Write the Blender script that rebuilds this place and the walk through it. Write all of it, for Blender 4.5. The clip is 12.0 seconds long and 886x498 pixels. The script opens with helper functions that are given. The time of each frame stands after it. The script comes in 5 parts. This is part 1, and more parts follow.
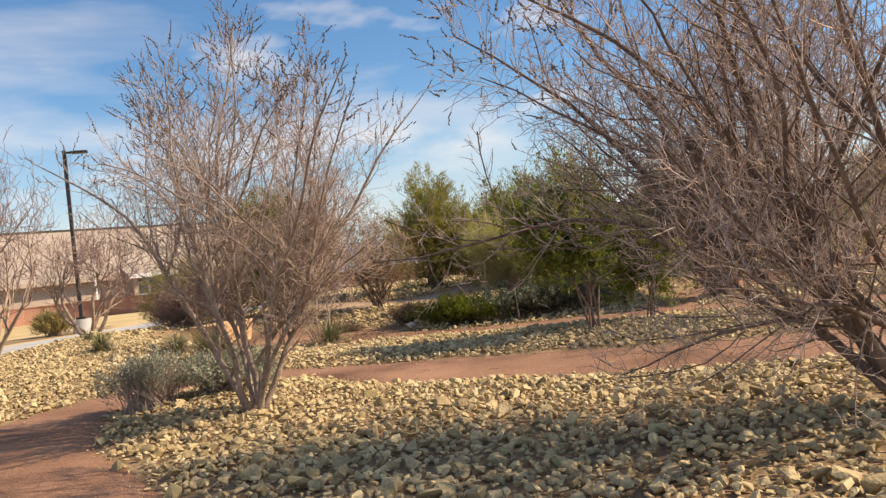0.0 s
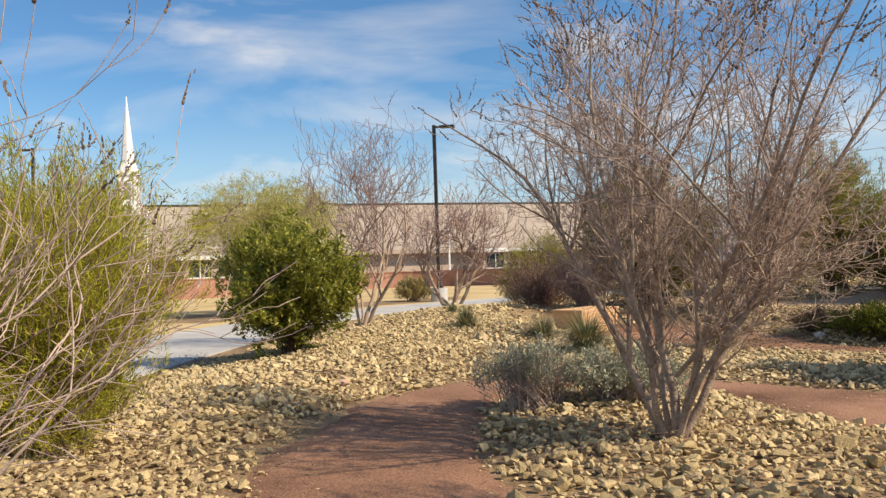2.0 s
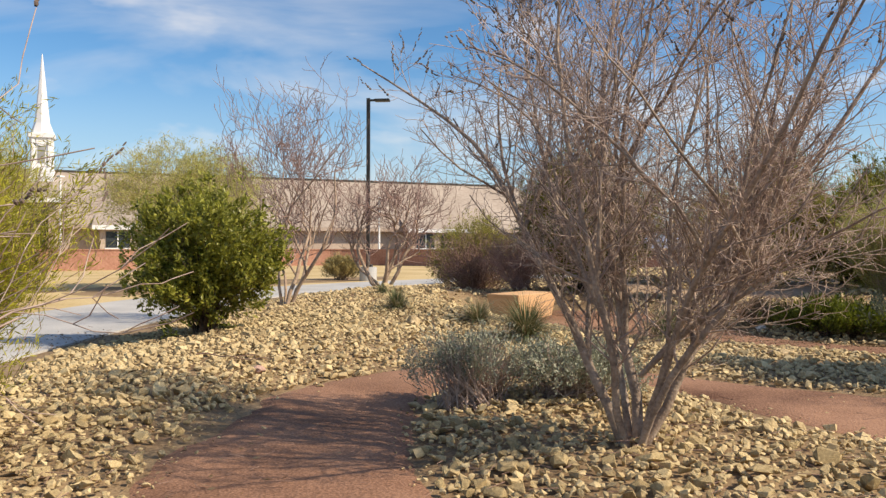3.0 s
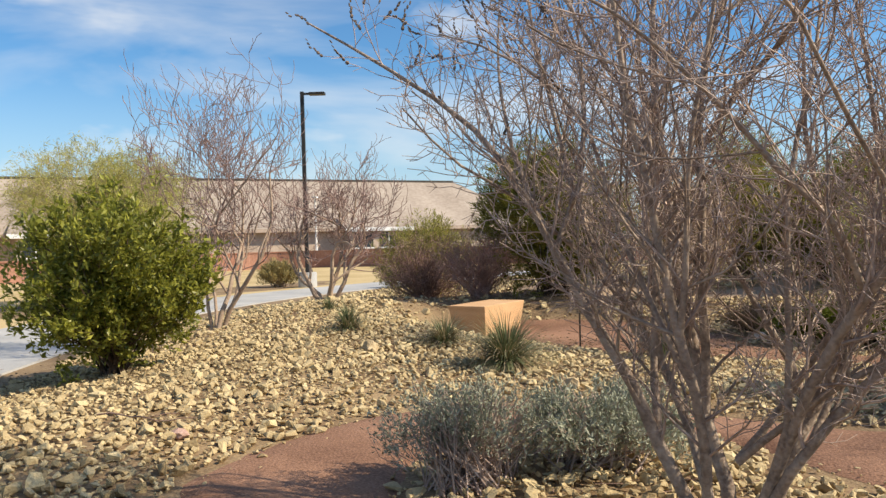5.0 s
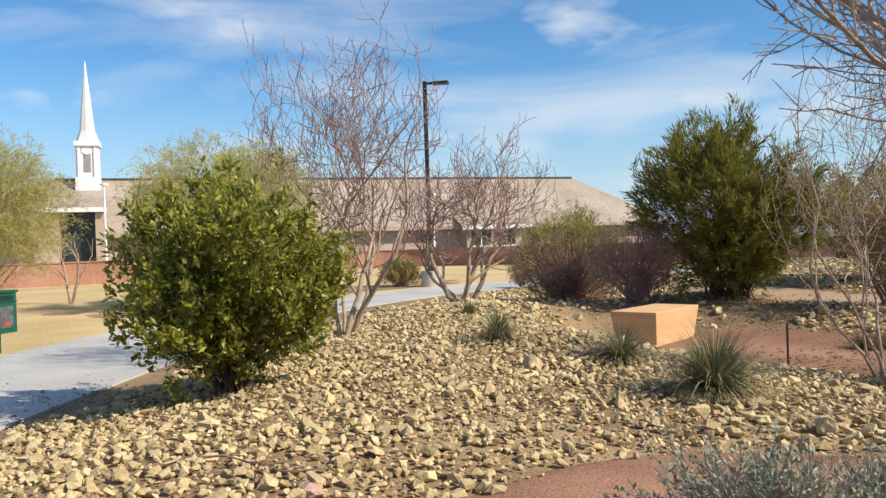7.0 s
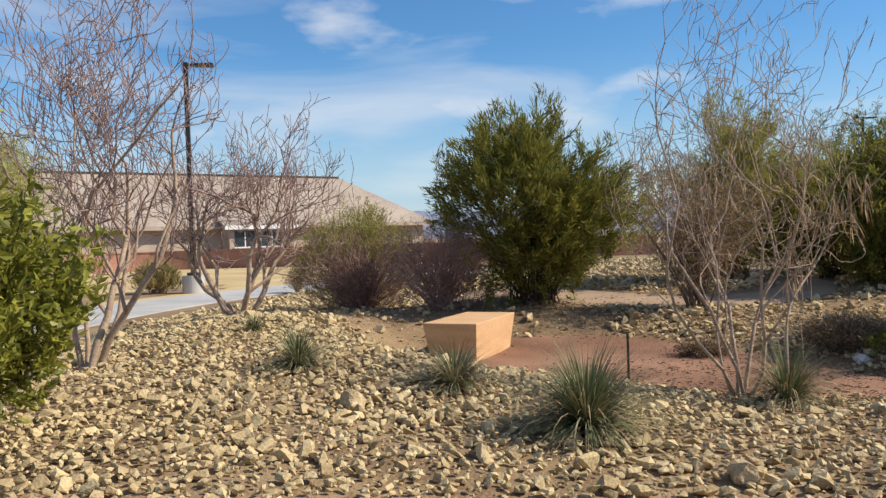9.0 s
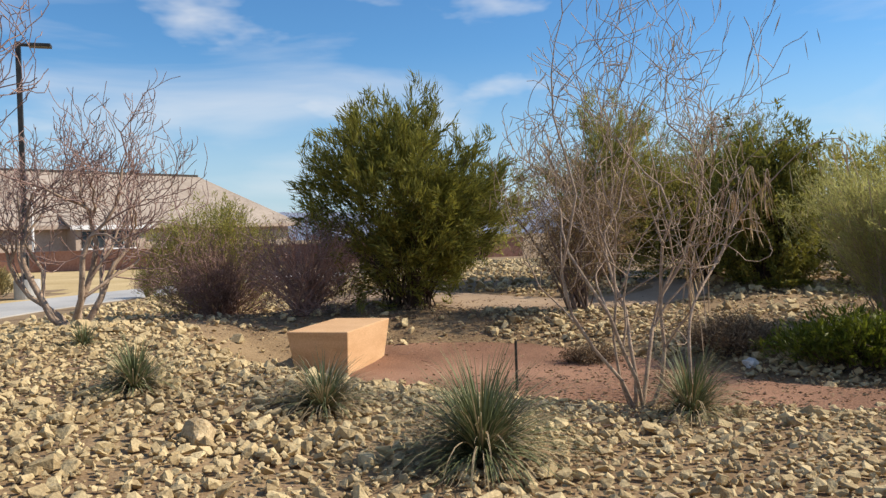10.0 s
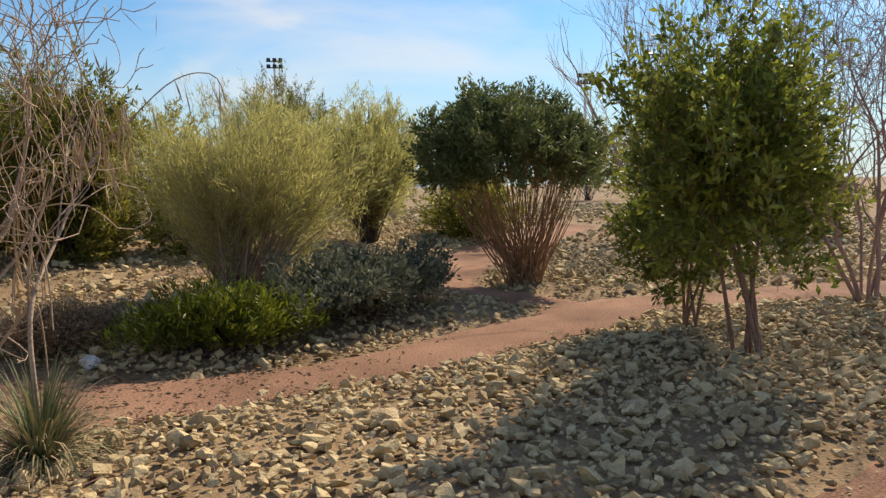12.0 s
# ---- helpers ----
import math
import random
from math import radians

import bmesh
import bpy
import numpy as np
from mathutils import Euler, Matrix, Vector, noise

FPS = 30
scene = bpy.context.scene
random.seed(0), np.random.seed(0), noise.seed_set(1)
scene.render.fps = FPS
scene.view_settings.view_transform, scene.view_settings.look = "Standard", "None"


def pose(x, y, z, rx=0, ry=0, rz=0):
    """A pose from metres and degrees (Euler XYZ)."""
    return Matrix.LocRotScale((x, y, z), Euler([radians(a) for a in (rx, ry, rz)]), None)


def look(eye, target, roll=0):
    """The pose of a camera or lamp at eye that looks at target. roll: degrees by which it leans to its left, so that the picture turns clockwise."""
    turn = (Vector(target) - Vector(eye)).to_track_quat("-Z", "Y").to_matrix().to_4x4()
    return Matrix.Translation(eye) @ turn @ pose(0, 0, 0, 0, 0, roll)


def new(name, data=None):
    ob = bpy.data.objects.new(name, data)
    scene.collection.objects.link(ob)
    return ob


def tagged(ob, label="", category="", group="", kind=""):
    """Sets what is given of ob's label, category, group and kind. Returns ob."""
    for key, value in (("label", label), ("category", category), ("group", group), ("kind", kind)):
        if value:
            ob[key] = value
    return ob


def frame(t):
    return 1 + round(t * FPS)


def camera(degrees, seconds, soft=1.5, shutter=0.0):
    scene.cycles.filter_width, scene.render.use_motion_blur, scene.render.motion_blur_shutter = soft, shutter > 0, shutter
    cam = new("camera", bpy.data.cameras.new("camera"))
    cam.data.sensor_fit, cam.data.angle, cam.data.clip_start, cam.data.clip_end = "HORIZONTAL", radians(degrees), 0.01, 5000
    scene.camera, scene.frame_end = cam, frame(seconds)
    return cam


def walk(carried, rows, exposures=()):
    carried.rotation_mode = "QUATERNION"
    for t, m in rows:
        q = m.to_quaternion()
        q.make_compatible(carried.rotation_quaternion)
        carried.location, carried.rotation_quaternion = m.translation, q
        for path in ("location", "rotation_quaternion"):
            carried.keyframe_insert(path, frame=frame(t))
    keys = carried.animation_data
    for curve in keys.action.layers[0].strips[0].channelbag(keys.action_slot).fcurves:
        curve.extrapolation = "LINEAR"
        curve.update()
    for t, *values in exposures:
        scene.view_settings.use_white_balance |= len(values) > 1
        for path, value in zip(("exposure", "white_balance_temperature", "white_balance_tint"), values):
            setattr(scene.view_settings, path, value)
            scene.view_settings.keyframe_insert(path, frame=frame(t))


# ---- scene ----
cam = camera(58.4, 12.0, soft=1.4)
PATH = [
    (0, (0.289, 0.989, 1.254), (0.131, 2.983, 1.28), -6.4),
    (0.5, (0.016, 1.372, 1.249), (-0.487, 3.307, 1.312), -6.3),
    (1, (-0.296, 1.751, 1.274), (-1.189, 3.539, 1.362), -3.3),
    (1.5, (-0.633, 2.089, 1.276), (-1.623, 3.826, 1.303), -2.9),
    (2, (-0.892, 2.503, 1.302), (-1.845, 4.261, 1.35), -1.9),
    (2.5, (-1.128, 2.83, 1.271), (-1.986, 4.637, 1.291), 0.7),
    (3, (-1.328, 3.235, 1.276), (-2.122, 5.071, 1.272), 0.1),
    (3.2, (-1.412, 3.414, 1.29), (-2.19, 5.256, 1.281), 0.2),
    (4.8, (-2.133, 4.552, 1.435), (-2.787, 6.442, 1.408), -1.3),
    (5, (-2.231, 4.655, 1.453), (-2.876, 6.548, 1.436), -1.7),
    (5.5, (-2.544, 4.988, 1.414), (-3.395, 6.798, 1.429), -1.9),
    (6, (-2.829, 5.344, 1.441), (-3.825, 7.078, 1.46), -1.4),
    (6.5, (-3.11, 5.676, 1.428), (-4.07, 7.431, 1.409), -1.8),
    (6.7, (-3.211, 5.832, 1.413), (-4.158, 7.594, 1.397), -1.8),
    (8.3, (-4.04, 6.952, 1.421), (-4.632, 8.862, 1.395), -1.6),
    (8.5, (-4.123, 7.114, 1.447), (-4.68, 9.034, 1.418), -1.3),
    (9, (-4.36, 7.538, 1.427), (-4.704, 9.508, 1.398), -1.9),
    (9.5, (-4.452, 8.0, 1.389), (-4.617, 9.993, 1.366), -3.3),
    (10, (-4.525, 8.403, 1.386), (-4.535, 10.402, 1.352), -1.7),
    (10.5, (-4.577, 8.863, 1.374), (-4.092, 10.803, 1.325), -1.2),
    (11, (-4.525, 9.342, 1.377), (-3.715, 11.17, 1.313), -1.5),
    (11.5, (-4.491, 9.831, 1.341), (-3.357, 11.476, 1.255), -1.4),
    (12, (-4.363, 10.205, 1.312), (-2.844, 11.496, 1.156), -1.4),
]
walk(cam, [(t, look(eye, target, roll)) for t, eye, target, roll in PATH], [(0.0, 0.2, 8000, 16), (1.5, 0.08, 7600, 12), (2.5, 0.03, 7350, 13), (6.0, 0.1, 6900, 9), (9.5, -0.06, 6700, 11), (11.0, 0.0, 6800, 9), (12.0, 0.0, 7500, 13)])

# ---- world, sun ----
SUN_AZ, SUN_EL = (0.99, 0.12), radians(39.5)  # the way to the sun, in plan, and its height
world = bpy.data.worlds.new("sky")
scene.world = world
world.use_nodes = True
wn, wl = world.node_tree.nodes, world.node_tree.links
wn.clear()
w_out = wn.new("ShaderNodeOutputWorld")
w_bg = wn.new("ShaderNodeBackground")
w_sky = wn.new("ShaderNodeTexSky")
w_sky.sky_type = "NISHITA"
w_sky.sun_disc = False
w_sky.sun_elevation = SUN_EL
w_sky.sun_rotation = math.atan2(SUN_AZ[0], SUN_AZ[1])
w_sky.air_density, w_sky.dust_density, w_sky.ozone_density = 1.0, 0.25, 1.6
w_bg.inputs["Strength"].default_value = 0.122
# thin streaked cloud over the whole dome
w_co = wn.new("ShaderNodeTexCoord")
w_map = wn.new("ShaderNodeMapping")
w_map.inputs["Scale"].default_value = (1.1, 1.5, 5.2)
w_map.inputs["Rotation"].default_value = (0.10, -0.16, 0.4)
w_map.inputs["Location"].default_value = (0.35, 0.2, 0.55)
w_noise = wn.new("ShaderNodeTexNoise")
w_noise.inputs["Scale"].default_value = 1.7
w_noise.inputs["Detail"].default_value = 6.0
w_noise.inputs["Roughness"].default_value = 0.5
w_noise.inputs["Distortion"].default_value = 0.5
w_ramp = wn.new("ShaderNodeValToRGB")
w_ramp.color_ramp.elements[0].position = 0.47
w_ramp.color_ramp.elements[1].position = 0.84
w_mix = wn.new("ShaderNodeMix")
w_mix.data_type = "RGBA"
w_mix.inputs["B"].default_value = (7.4, 7.6, 7.9, 1)
w_hue = wn.new("ShaderNodeHueSaturation")
w_hue.inputs["Saturation"].default_value = 1.12
wl.new(w_co.outputs["Generated"], w_map.inputs["Vector"])
wl.new(w_map.outputs[0], w_noise.inputs["Vector"])
wl.new(w_noise.outputs["Fac"], w_ramp.inputs["Fac"])
# and small loose puffs
w_map2 = wn.new("ShaderNodeMapping")
w_map2.inputs["Scale"].default_value = (1.0, 1.0, 2.6)
w_map2.inputs["Location"].default_value = (1.7, 0.4, 0.2)
w_puff = wn.new("ShaderNodeTexNoise")
w_puff.inputs["Scale"].default_value = 4.2
w_puff.inputs["Detail"].default_value = 5.0
w_puff.inputs["Roughness"].default_value = 0.52
w_ramp2 = wn.new("ShaderNodeValToRGB")
w_ramp2.color_ramp.elements[0].position = 0.60
w_ramp2.color_ramp.elements[1].position = 0.80
w_both = wn.new("ShaderNodeMix")
w_both.data_type, w_both.blend_type = "RGBA", "SCREEN"
w_both.inputs["Factor"].default_value = 0.85
wl.new(w_co.outputs["Generated"], w_map2.inputs["Vector"])
wl.new(w_map2.outputs[0], w_puff.inputs["Vector"])
wl.new(w_puff.outputs["Fac"], w_ramp2.inputs["Fac"])
wl.new(w_ramp.outputs["Color"], w_both.inputs["A"])
wl.new(w_ramp2.outputs["Color"], w_both.inputs["B"])
# pale haze low over the horizon, all the way round
w_sep = wn.new("ShaderNodeSeparateXYZ")
w_low = wn.new("ShaderNodeMapRange")
w_low.interpolation_type = "SMOOTHSTEP"
w_low.inputs["From Min"].default_value, w_low.inputs["From Max"].default_value = -0.02, 0.24
w_low.inputs["To Min"].default_value, w_low.inputs["To Max"].default_value = 0.8, 0.0
w_haze = wn.new("ShaderNodeMix")
w_haze.data_type = "RGBA"
w_haze.inputs["B"].default_value = (4.5, 5.6, 6.8, 1)
w_tint = wn.new("ShaderNodeMix")
w_tint.data_type, w_tint.blend_type = "RGBA", "MULTIPLY"
w_tint.inputs["Factor"].default_value = 1.0
w_tint.inputs["B"].default_value = (0.61, 0.97, 1.22, 1)
wl.new(w_co.outputs["Generated"], w_sep.inputs[0])
wl.new(w_sep.outputs["Z"], w_low.inputs["Value"])
wl.new(w_both.outputs["Result"], w_mix.inputs["Factor"])
wl.new(w_sky.outputs[0], w_hue.inputs["Color"])
wl.new(w_hue.outputs[0], w_tint.inputs["A"])
wl.new(w_tint.outputs["Result"], w_haze.inputs["A"])
wl.new(w_low.outputs[0], w_haze.inputs["Factor"])
wl.new(w_haze.outputs["Result"], w_mix.inputs["A"])
wl.new(w_mix.outputs["Result"], w_bg.inputs["Color"])
wl.new(w_bg.outputs[0], w_out.inputs["Surface"])

sun = new("sun", bpy.data.lights.new("sun", "SUN"))
sun.data.energy, sun.data.angle, sun.data.color = 5.8, radians(0.6), (1.0, 0.90, 0.74)
sun.matrix_world = look((SUN_AZ[0] * 40, SUN_AZ[1] * 40, 40 * math.tan(SUN_EL)), (0, 0, 0))


# ---- materials ----
def material(name, dark, light, scale=8.0, fine=60.0, rough=0.85, bump=0.3, island=0.0, leaf=0.0, metal=0.0, spec=0.3, by_object=0.0, layers=1.0):
    """A surface that varies between two colours at two scales; island: by how much each loose piece differs; leaf: light let through."""
    m = bpy.data.materials.new(name)
    m.use_nodes = True
    n, l = m.node_tree.nodes, m.node_tree.links
    b = n["Principled BSDF"]
    b.inputs["Roughness"].default_value = rough
    b.inputs["Metallic"].default_value = metal
    b.inputs["Specular IOR Level"].default_value = spec
    co = n.new("ShaderNodeTexCoord")
    big = n.new("ShaderNodeTexNoise")
    big.inputs["Scale"].default_value = scale
    big.inputs["Detail"].default_value = 3
    small = n.new("ShaderNodeTexNoise")
    small.inputs["Scale"].default_value = fine
    small.inputs["Detail"].default_value = 2
    squash = n.new("ShaderNodeMapping")
    squash.inputs["Scale"].default_value = (1.0, 1.0, layers)
    squash.inputs["Rotation"].default_value = (0.06 if layers > 1 else 0.0, 0.0, 0.0)
    l.new(co.outputs["Object"], squash.inputs["Vector"])
    l.new(squash.outputs[0], big.inputs["Vector"])
    l.new(co.outputs["Object"], small.inputs["Vector"])
    add = n.new("ShaderNodeMath")
    add.operation = "MULTIPLY_ADD"
    l.new(small.outputs["Fac"], add.inputs[0])
    add.inputs[1].default_value = 0.8
    l.new(big.outputs["Fac"], add.inputs[2])
    rng_ = n.new("ShaderNodeMapRange")
    rng_.inputs["From Min"].default_value, rng_.inputs["From Max"].default_value = 0.65, 1.15
    l.new(add.outputs[0], rng_.inputs["Value"])
    mix = n.new("ShaderNodeMix")
    mix.data_type = "RGBA"
    mix.inputs["A"].default_value, mix.inputs["B"].default_value = (*dark, 1), (*light, 1)
    factor = rng_.outputs[0]
    for amount, node, socket in ((island, "ShaderNodeNewGeometry", "Random Per Island"), (by_object, "ShaderNodeObjectInfo", "Random")):
        if amount:
            g = n.new(node)
            blend = n.new("ShaderNodeMix")
            blend.inputs["Factor"].default_value = amount
            l.new(factor, blend.inputs["A"])
            l.new(g.outputs[socket], blend.inputs["B"])
            factor = blend.outputs["Result"]
    l.new(factor, mix.inputs["Factor"])
    l.new(mix.outputs["Result"], b.inputs["Base Color"])
    if bump:
        bp = n.new("ShaderNodeBump")
        bp.inputs["Strength"].default_value = bump
        bp.inputs["Distance"].default_value = 0.02
        l.new(add.outputs[0], bp.inputs["Height"])
        l.new(bp.outputs[0], b.inputs["Normal"])
    if leaf:
        tr = n.new("ShaderNodeBsdfTranslucent")
        l.new(mix.outputs["Result"], tr.inputs["Color"])
        ms = n.new("ShaderNodeMixShader")
        ms.inputs["Fac"].default_value = leaf
        l.new(b.outputs[0], ms.inputs[1])
        l.new(tr.outputs[0], ms.inputs[2])
        l.new(ms.outputs[0], n["Material Output"].inputs["Surface"])
    return m


M_SOIL = material("soil", (0.16, 0.10, 0.055), (0.36, 0.26, 0.15), 1.3, 45, 0.95, 0.6)
M_PATH = material("red_granite", (0.13, 0.062, 0.038), (0.40, 0.225, 0.145), 0.7, 60, 0.95, 0.55)
M_PATH_GREY = material("tan_granite", (0.28, 0.195, 0.13), (0.45, 0.33, 0.23), 1.1, 90, 0.95, 0.3)
M_ROCK = material("limestone", (0.25, 0.175, 0.088), (0.72, 0.58, 0.335), 5, 55, 0.9, 0.5, island=0.55)
M_ROCK_ONE = material("limestone_single", (0.27, 0.19, 0.09), (0.71, 0.56, 0.31), 5, 55, 0.9, 0.5, by_object=0.5)
M_CONCRETE = material("concrete", (0.36, 0.36, 0.355), (0.52, 0.51, 0.49), 0.7, 40, 0.85, 0.1)
M_LAWN = material("dry_lawn", (0.42, 0.30, 0.13), (0.62, 0.48, 0.26), 0.35, 14, 0.95, 0.3)
M_SANDSTONE = material("sandstone", (0.56, 0.33, 0.17), (0.72, 0.47, 0.27), 1.6, 70, 0.9, 0.25, layers=4.0)
M_BARK_GREY = material("grey_bark", (0.17, 0.12, 0.09), (0.50, 0.40, 0.32), 7, 50, 0.9, 0.5, island=0.25)
M_BARK_RED = material("red_bark", (0.16, 0.09, 0.065), (0.36, 0.24, 0.19), 7, 50, 0.9, 0.4, island=0.3)
M_BARK_PALE = material("pale_bark", (0.23, 0.155, 0.11), (0.52, 0.40, 0.30), 7, 50, 0.85, 0.4, island=0.3)
M_BARK_DARK = material("dark_bark", (0.05, 0.035, 0.025), (0.15, 0.10, 0.07), 7, 50, 0.9, 0.5)
# dry shrub's own brown; for the large near tree, backlit shade in the bark
M_BARK_BROWN_SHADE = material("brown_shaded_bark", (0.08, 0.055, 0.045), (0.27, 0.20, 0.165), 7, 50, 0.9, 0.5, island=0.25)
M_BARK_TWIG = material("tan_twig", (0.27, 0.19, 0.155), (0.62, 0.49, 0.42), 7, 50, 0.9, 0, island=0.5)
M_BARK_PINK = material("pinkish_twig", (0.20, 0.12, 0.10), (0.44, 0.31, 0.27), 7, 50, 0.9, 0, island=0.5)
M_BARK_ORANGE = material("orange_brown_bark", (0.20, 0.11, 0.06), (0.47, 0.29, 0.17), 7, 50, 0.9, 0.3, island=0.5)
M_SEED = material("seed_spike", (0.09, 0.065, 0.05), (0.26, 0.20, 0.16), 20, 80, 0.95, 0.3, island=0.5)
M_POD = material("dry_pod", (0.36, 0.24, 0.12), (0.62, 0.47, 0.28), 20, 80, 0.8, 0.2, island=0.5)
M_YELLOW_LEAF = material("yellow_green_leaf", (0.17, 0.18, 0.02), (0.60, 0.56, 0.07), 2, 20, 0.7, 0, island=0.6, leaf=0.35)
M_GREEN_LEAF = material("glossy_green_leaf", (0.058, 0.078, 0.014), (0.50, 0.49, 0.08), 2, 20, 0.42, 0, island=0.65, leaf=0.42, spec=0.45)
M_TREE_LEAF = material("dark_glossy_leaf", (0.045, 0.07, 0.015), (0.36, 0.40, 0.065), 2, 20, 0.42, 0, island=0.65, leaf=0.42, spec=0.45)
M_BROOM_LEAF = material("broom_leaf", (0.06, 0.072, 0.018), (0.37, 0.345, 0.065), 1.5, 20, 0.7, 0, island=0.6, leaf=0.38)
M_OLIVE_LEAF = material("olive_leaf", (0.16, 0.16, 0.035), (0.52, 0.47, 0.13), 1.5, 20, 0.7, 0, island=0.6, leaf=0.45)
M_FEATHER_LEAF = material("feathery_olive_leaf", (0.24, 0.25, 0.08), (0.64, 0.60, 0.23), 1.5, 20, 0.7, 0, island=0.6, leaf=0.58)
M_DARK_LEAF = material("dark_leaf", (0.05, 0.075, 0.028), (0.21, 0.25, 0.09), 1.5, 20, 0.5, 0, island=0.6, leaf=0.3)
M_SAGE_LEAF = material("grey_sage_leaf", (0.16, 0.175, 0.115), (0.50, 0.52, 0.41), 2, 20, 0.9, 0, island=0.6, leaf=0.15)
M_GREYGREEN_LEAF = material("grey_green_leaf", (0.06, 0.075, 0.048), (0.27, 0.29, 0.20), 2, 20, 0.8, 0, island=0.6, leaf=0.2)
M_BROWN_LEAF = material("brown_dry_leaf", (0.13, 0.09, 0.055), (0.36, 0.26, 0.16), 2, 20, 0.9, 0, island=0.6, leaf=0.1)
M_BRIGHT_LEAF = material("bright_leaf", (0.035, 0.055, 0.008), (0.24, 0.28, 0.03), 2, 20, 0.5, 0, island=0.7, leaf=0.35)
M_PALO_LEAF = material("palo_verde_leaf", (0.28, 0.28, 0.08), (0.70, 0.65, 0.24), 1.5, 20, 0.8, 0, island=0.6, leaf=0.48)
M_STRAW_LEAF = material("straw_leaf", (0.30, 0.24, 0.10), (0.58, 0.48, 0.22), 2, 20, 0.8, 0, island=0.6, leaf=0.3)
M_RUST_LEAF = material("rusty_dry_leaf", (0.18, 0.11, 0.05), (0.50, 0.36, 0.18), 2, 20, 0.85, 0, island=0.6, leaf=0.25)
M_PURPLE_LEAF = material("purple_twig", (0.19, 0.10, 0.085), (0.48, 0.32, 0.27), 2, 20, 0.9, 0, island=0.6, leaf=0.1)
M_BLADE = material("blade", (0.06, 0.078, 0.035), (0.25, 0.28, 0.135), 3, 30, 0.6, 0, island=0.6, leaf=0.15)
M_BLADE_DRY = material("dry_blade", (0.30, 0.22, 0.12), (0.58, 0.47, 0.31), 3, 30, 0.8, 0, island=0.6, leaf=0.15)
M_METAL_DARK = material("bronze_paint", (0.022, 0.02, 0.018), (0.05, 0.045, 0.04), 5, 40, 0.45, 0.05)
M_METAL_WHITE = material("white_paint", (0.72, 0.73, 0.74), (0.85, 0.85, 0.85), 2, 30, 0.5, 0)
M_GREEN_PAINT = material("green_paint", (0.006, 0.06, 0.035), (0.015, 0.12, 0.07), 4, 40, 0.4, 0.03)
M_GREEN_DARK = material("dark_green_paint", (0.004, 0.025, 0.016), (0.008, 0.04, 0.026), 4, 40, 0.5, 0)
M_SIGN = material("sign_panel", (0.05, 0.06, 0.055), (0.16, 0.15, 0.15), 12, 60, 0.5, 0)
M_SIGN_RED = material("sign_mark", (0.35, 0.04, 0.03), (0.5, 0.08, 0.06), 12, 60, 0.5, 0)
M_SHINGLE = material("roof_shingle", (0.30, 0.245, 0.20), (0.44, 0.37, 0.31), 0.25, 3.0, 0.95, 0.2)
M_RIDGE = material("roof_ridge", (0.05, 0.045, 0.04), (0.10, 0.09, 0.08), 2, 10, 0.95, 0)
M_BRICK_WALL = material("church_brick", (0.40, 0.31, 0.25), (0.52, 0.42, 0.34), 0.6, 6, 0.9, 0.1)
M_RED_BLOCK = material("red_block", (0.27, 0.13, 0.09), (0.42, 0.23, 0.165), 0.5, 9, 0.95, 0.4)
M_DARK_GLASS = material("dark_glass", (0.02, 0.025, 0.03), (0.05, 0.06, 0.07), 2, 10, 0.15, 0)
M_LOUVRE = material("louvre", (0.22, 0.22, 0.22), (0.34, 0.34, 0.34), 2, 10, 0.7, 0)
# blue-grey distance haze is put into the hill colour
M_HILL_HAZED = material("hazed_far_hill", (0.20, 0.24, 0.33), (0.27, 0.30, 0.38), 0.01, 0.05, 1.0, 0)


# ---- helpers ----
def mesh_from(name, verts, faces, mat, smooth=False):
    """A mesh from arrays of corners and of equal-sided faces."""
    me = bpy.data.meshes.new(name)
    verts, faces = np.asarray(verts, np.float32), np.asarray(faces, np.int32)
    k = faces.shape[1]
    me.vertices.add(len(verts))
    me.vertices.foreach_set("co", verts.ravel())
    me.loops.add(faces.size)
    me.loops.foreach_set("vertex_index", faces.ravel())
    me.polygons.add(len(faces))
    me.polygons.foreach_set("loop_start", np.arange(0, faces.size, k, dtype=np.int32))
    me.polygons.foreach_set("use_smooth", np.full(len(faces), smooth))
    me.update(calc_edges=True)
    me.validate()
    me.materials.append(mat)
    return me


def thing(name, label, category, at, group="", kind=""):
    ob = new(name)
    ob.location = at
    ob.empty_display_size = 0.2
    return tagged(ob, label, category, group, kind)


def hang(name, me, parent, label=""):
    """A mesh as a part of its thing."""
    ob = new(name, me)
    ob.parent = parent
    return tagged(ob, label)


def part(name, bm, mat, parent, label=""):
    me = bpy.data.meshes.new(name)
    bm.normal_update()
    bm.to_mesh(me)
    bm.free()
    me.materials.append(mat)
    return hang(name, me, parent, label)


def box(bm, lo, hi, bevel=0.0, taper=1.0):
    """A bevelled block; taper: the size of its foot against its top."""
    lo, hi = Vector(lo), Vector(hi)
    made = bmesh.ops.create_cube(bm, size=1.0)["verts"]
    mid = (lo + hi) / 2
    for v in made:
        k = taper if v.co.z < 0 else 1.0
        v.co = Vector((mid.x + v.co.x * (hi.x - lo.x) * k, mid.y + v.co.y * (hi.y - lo.y) * k, mid.z + v.co.z * (hi.z - lo.z)))
    if bevel:
        edges = list({e for v in made for e in v.link_edges})
        bmesh.ops.bevel(bm, geom=edges, offset=bevel, segments=2, affect="EDGES", profile=0.6)
    return bm


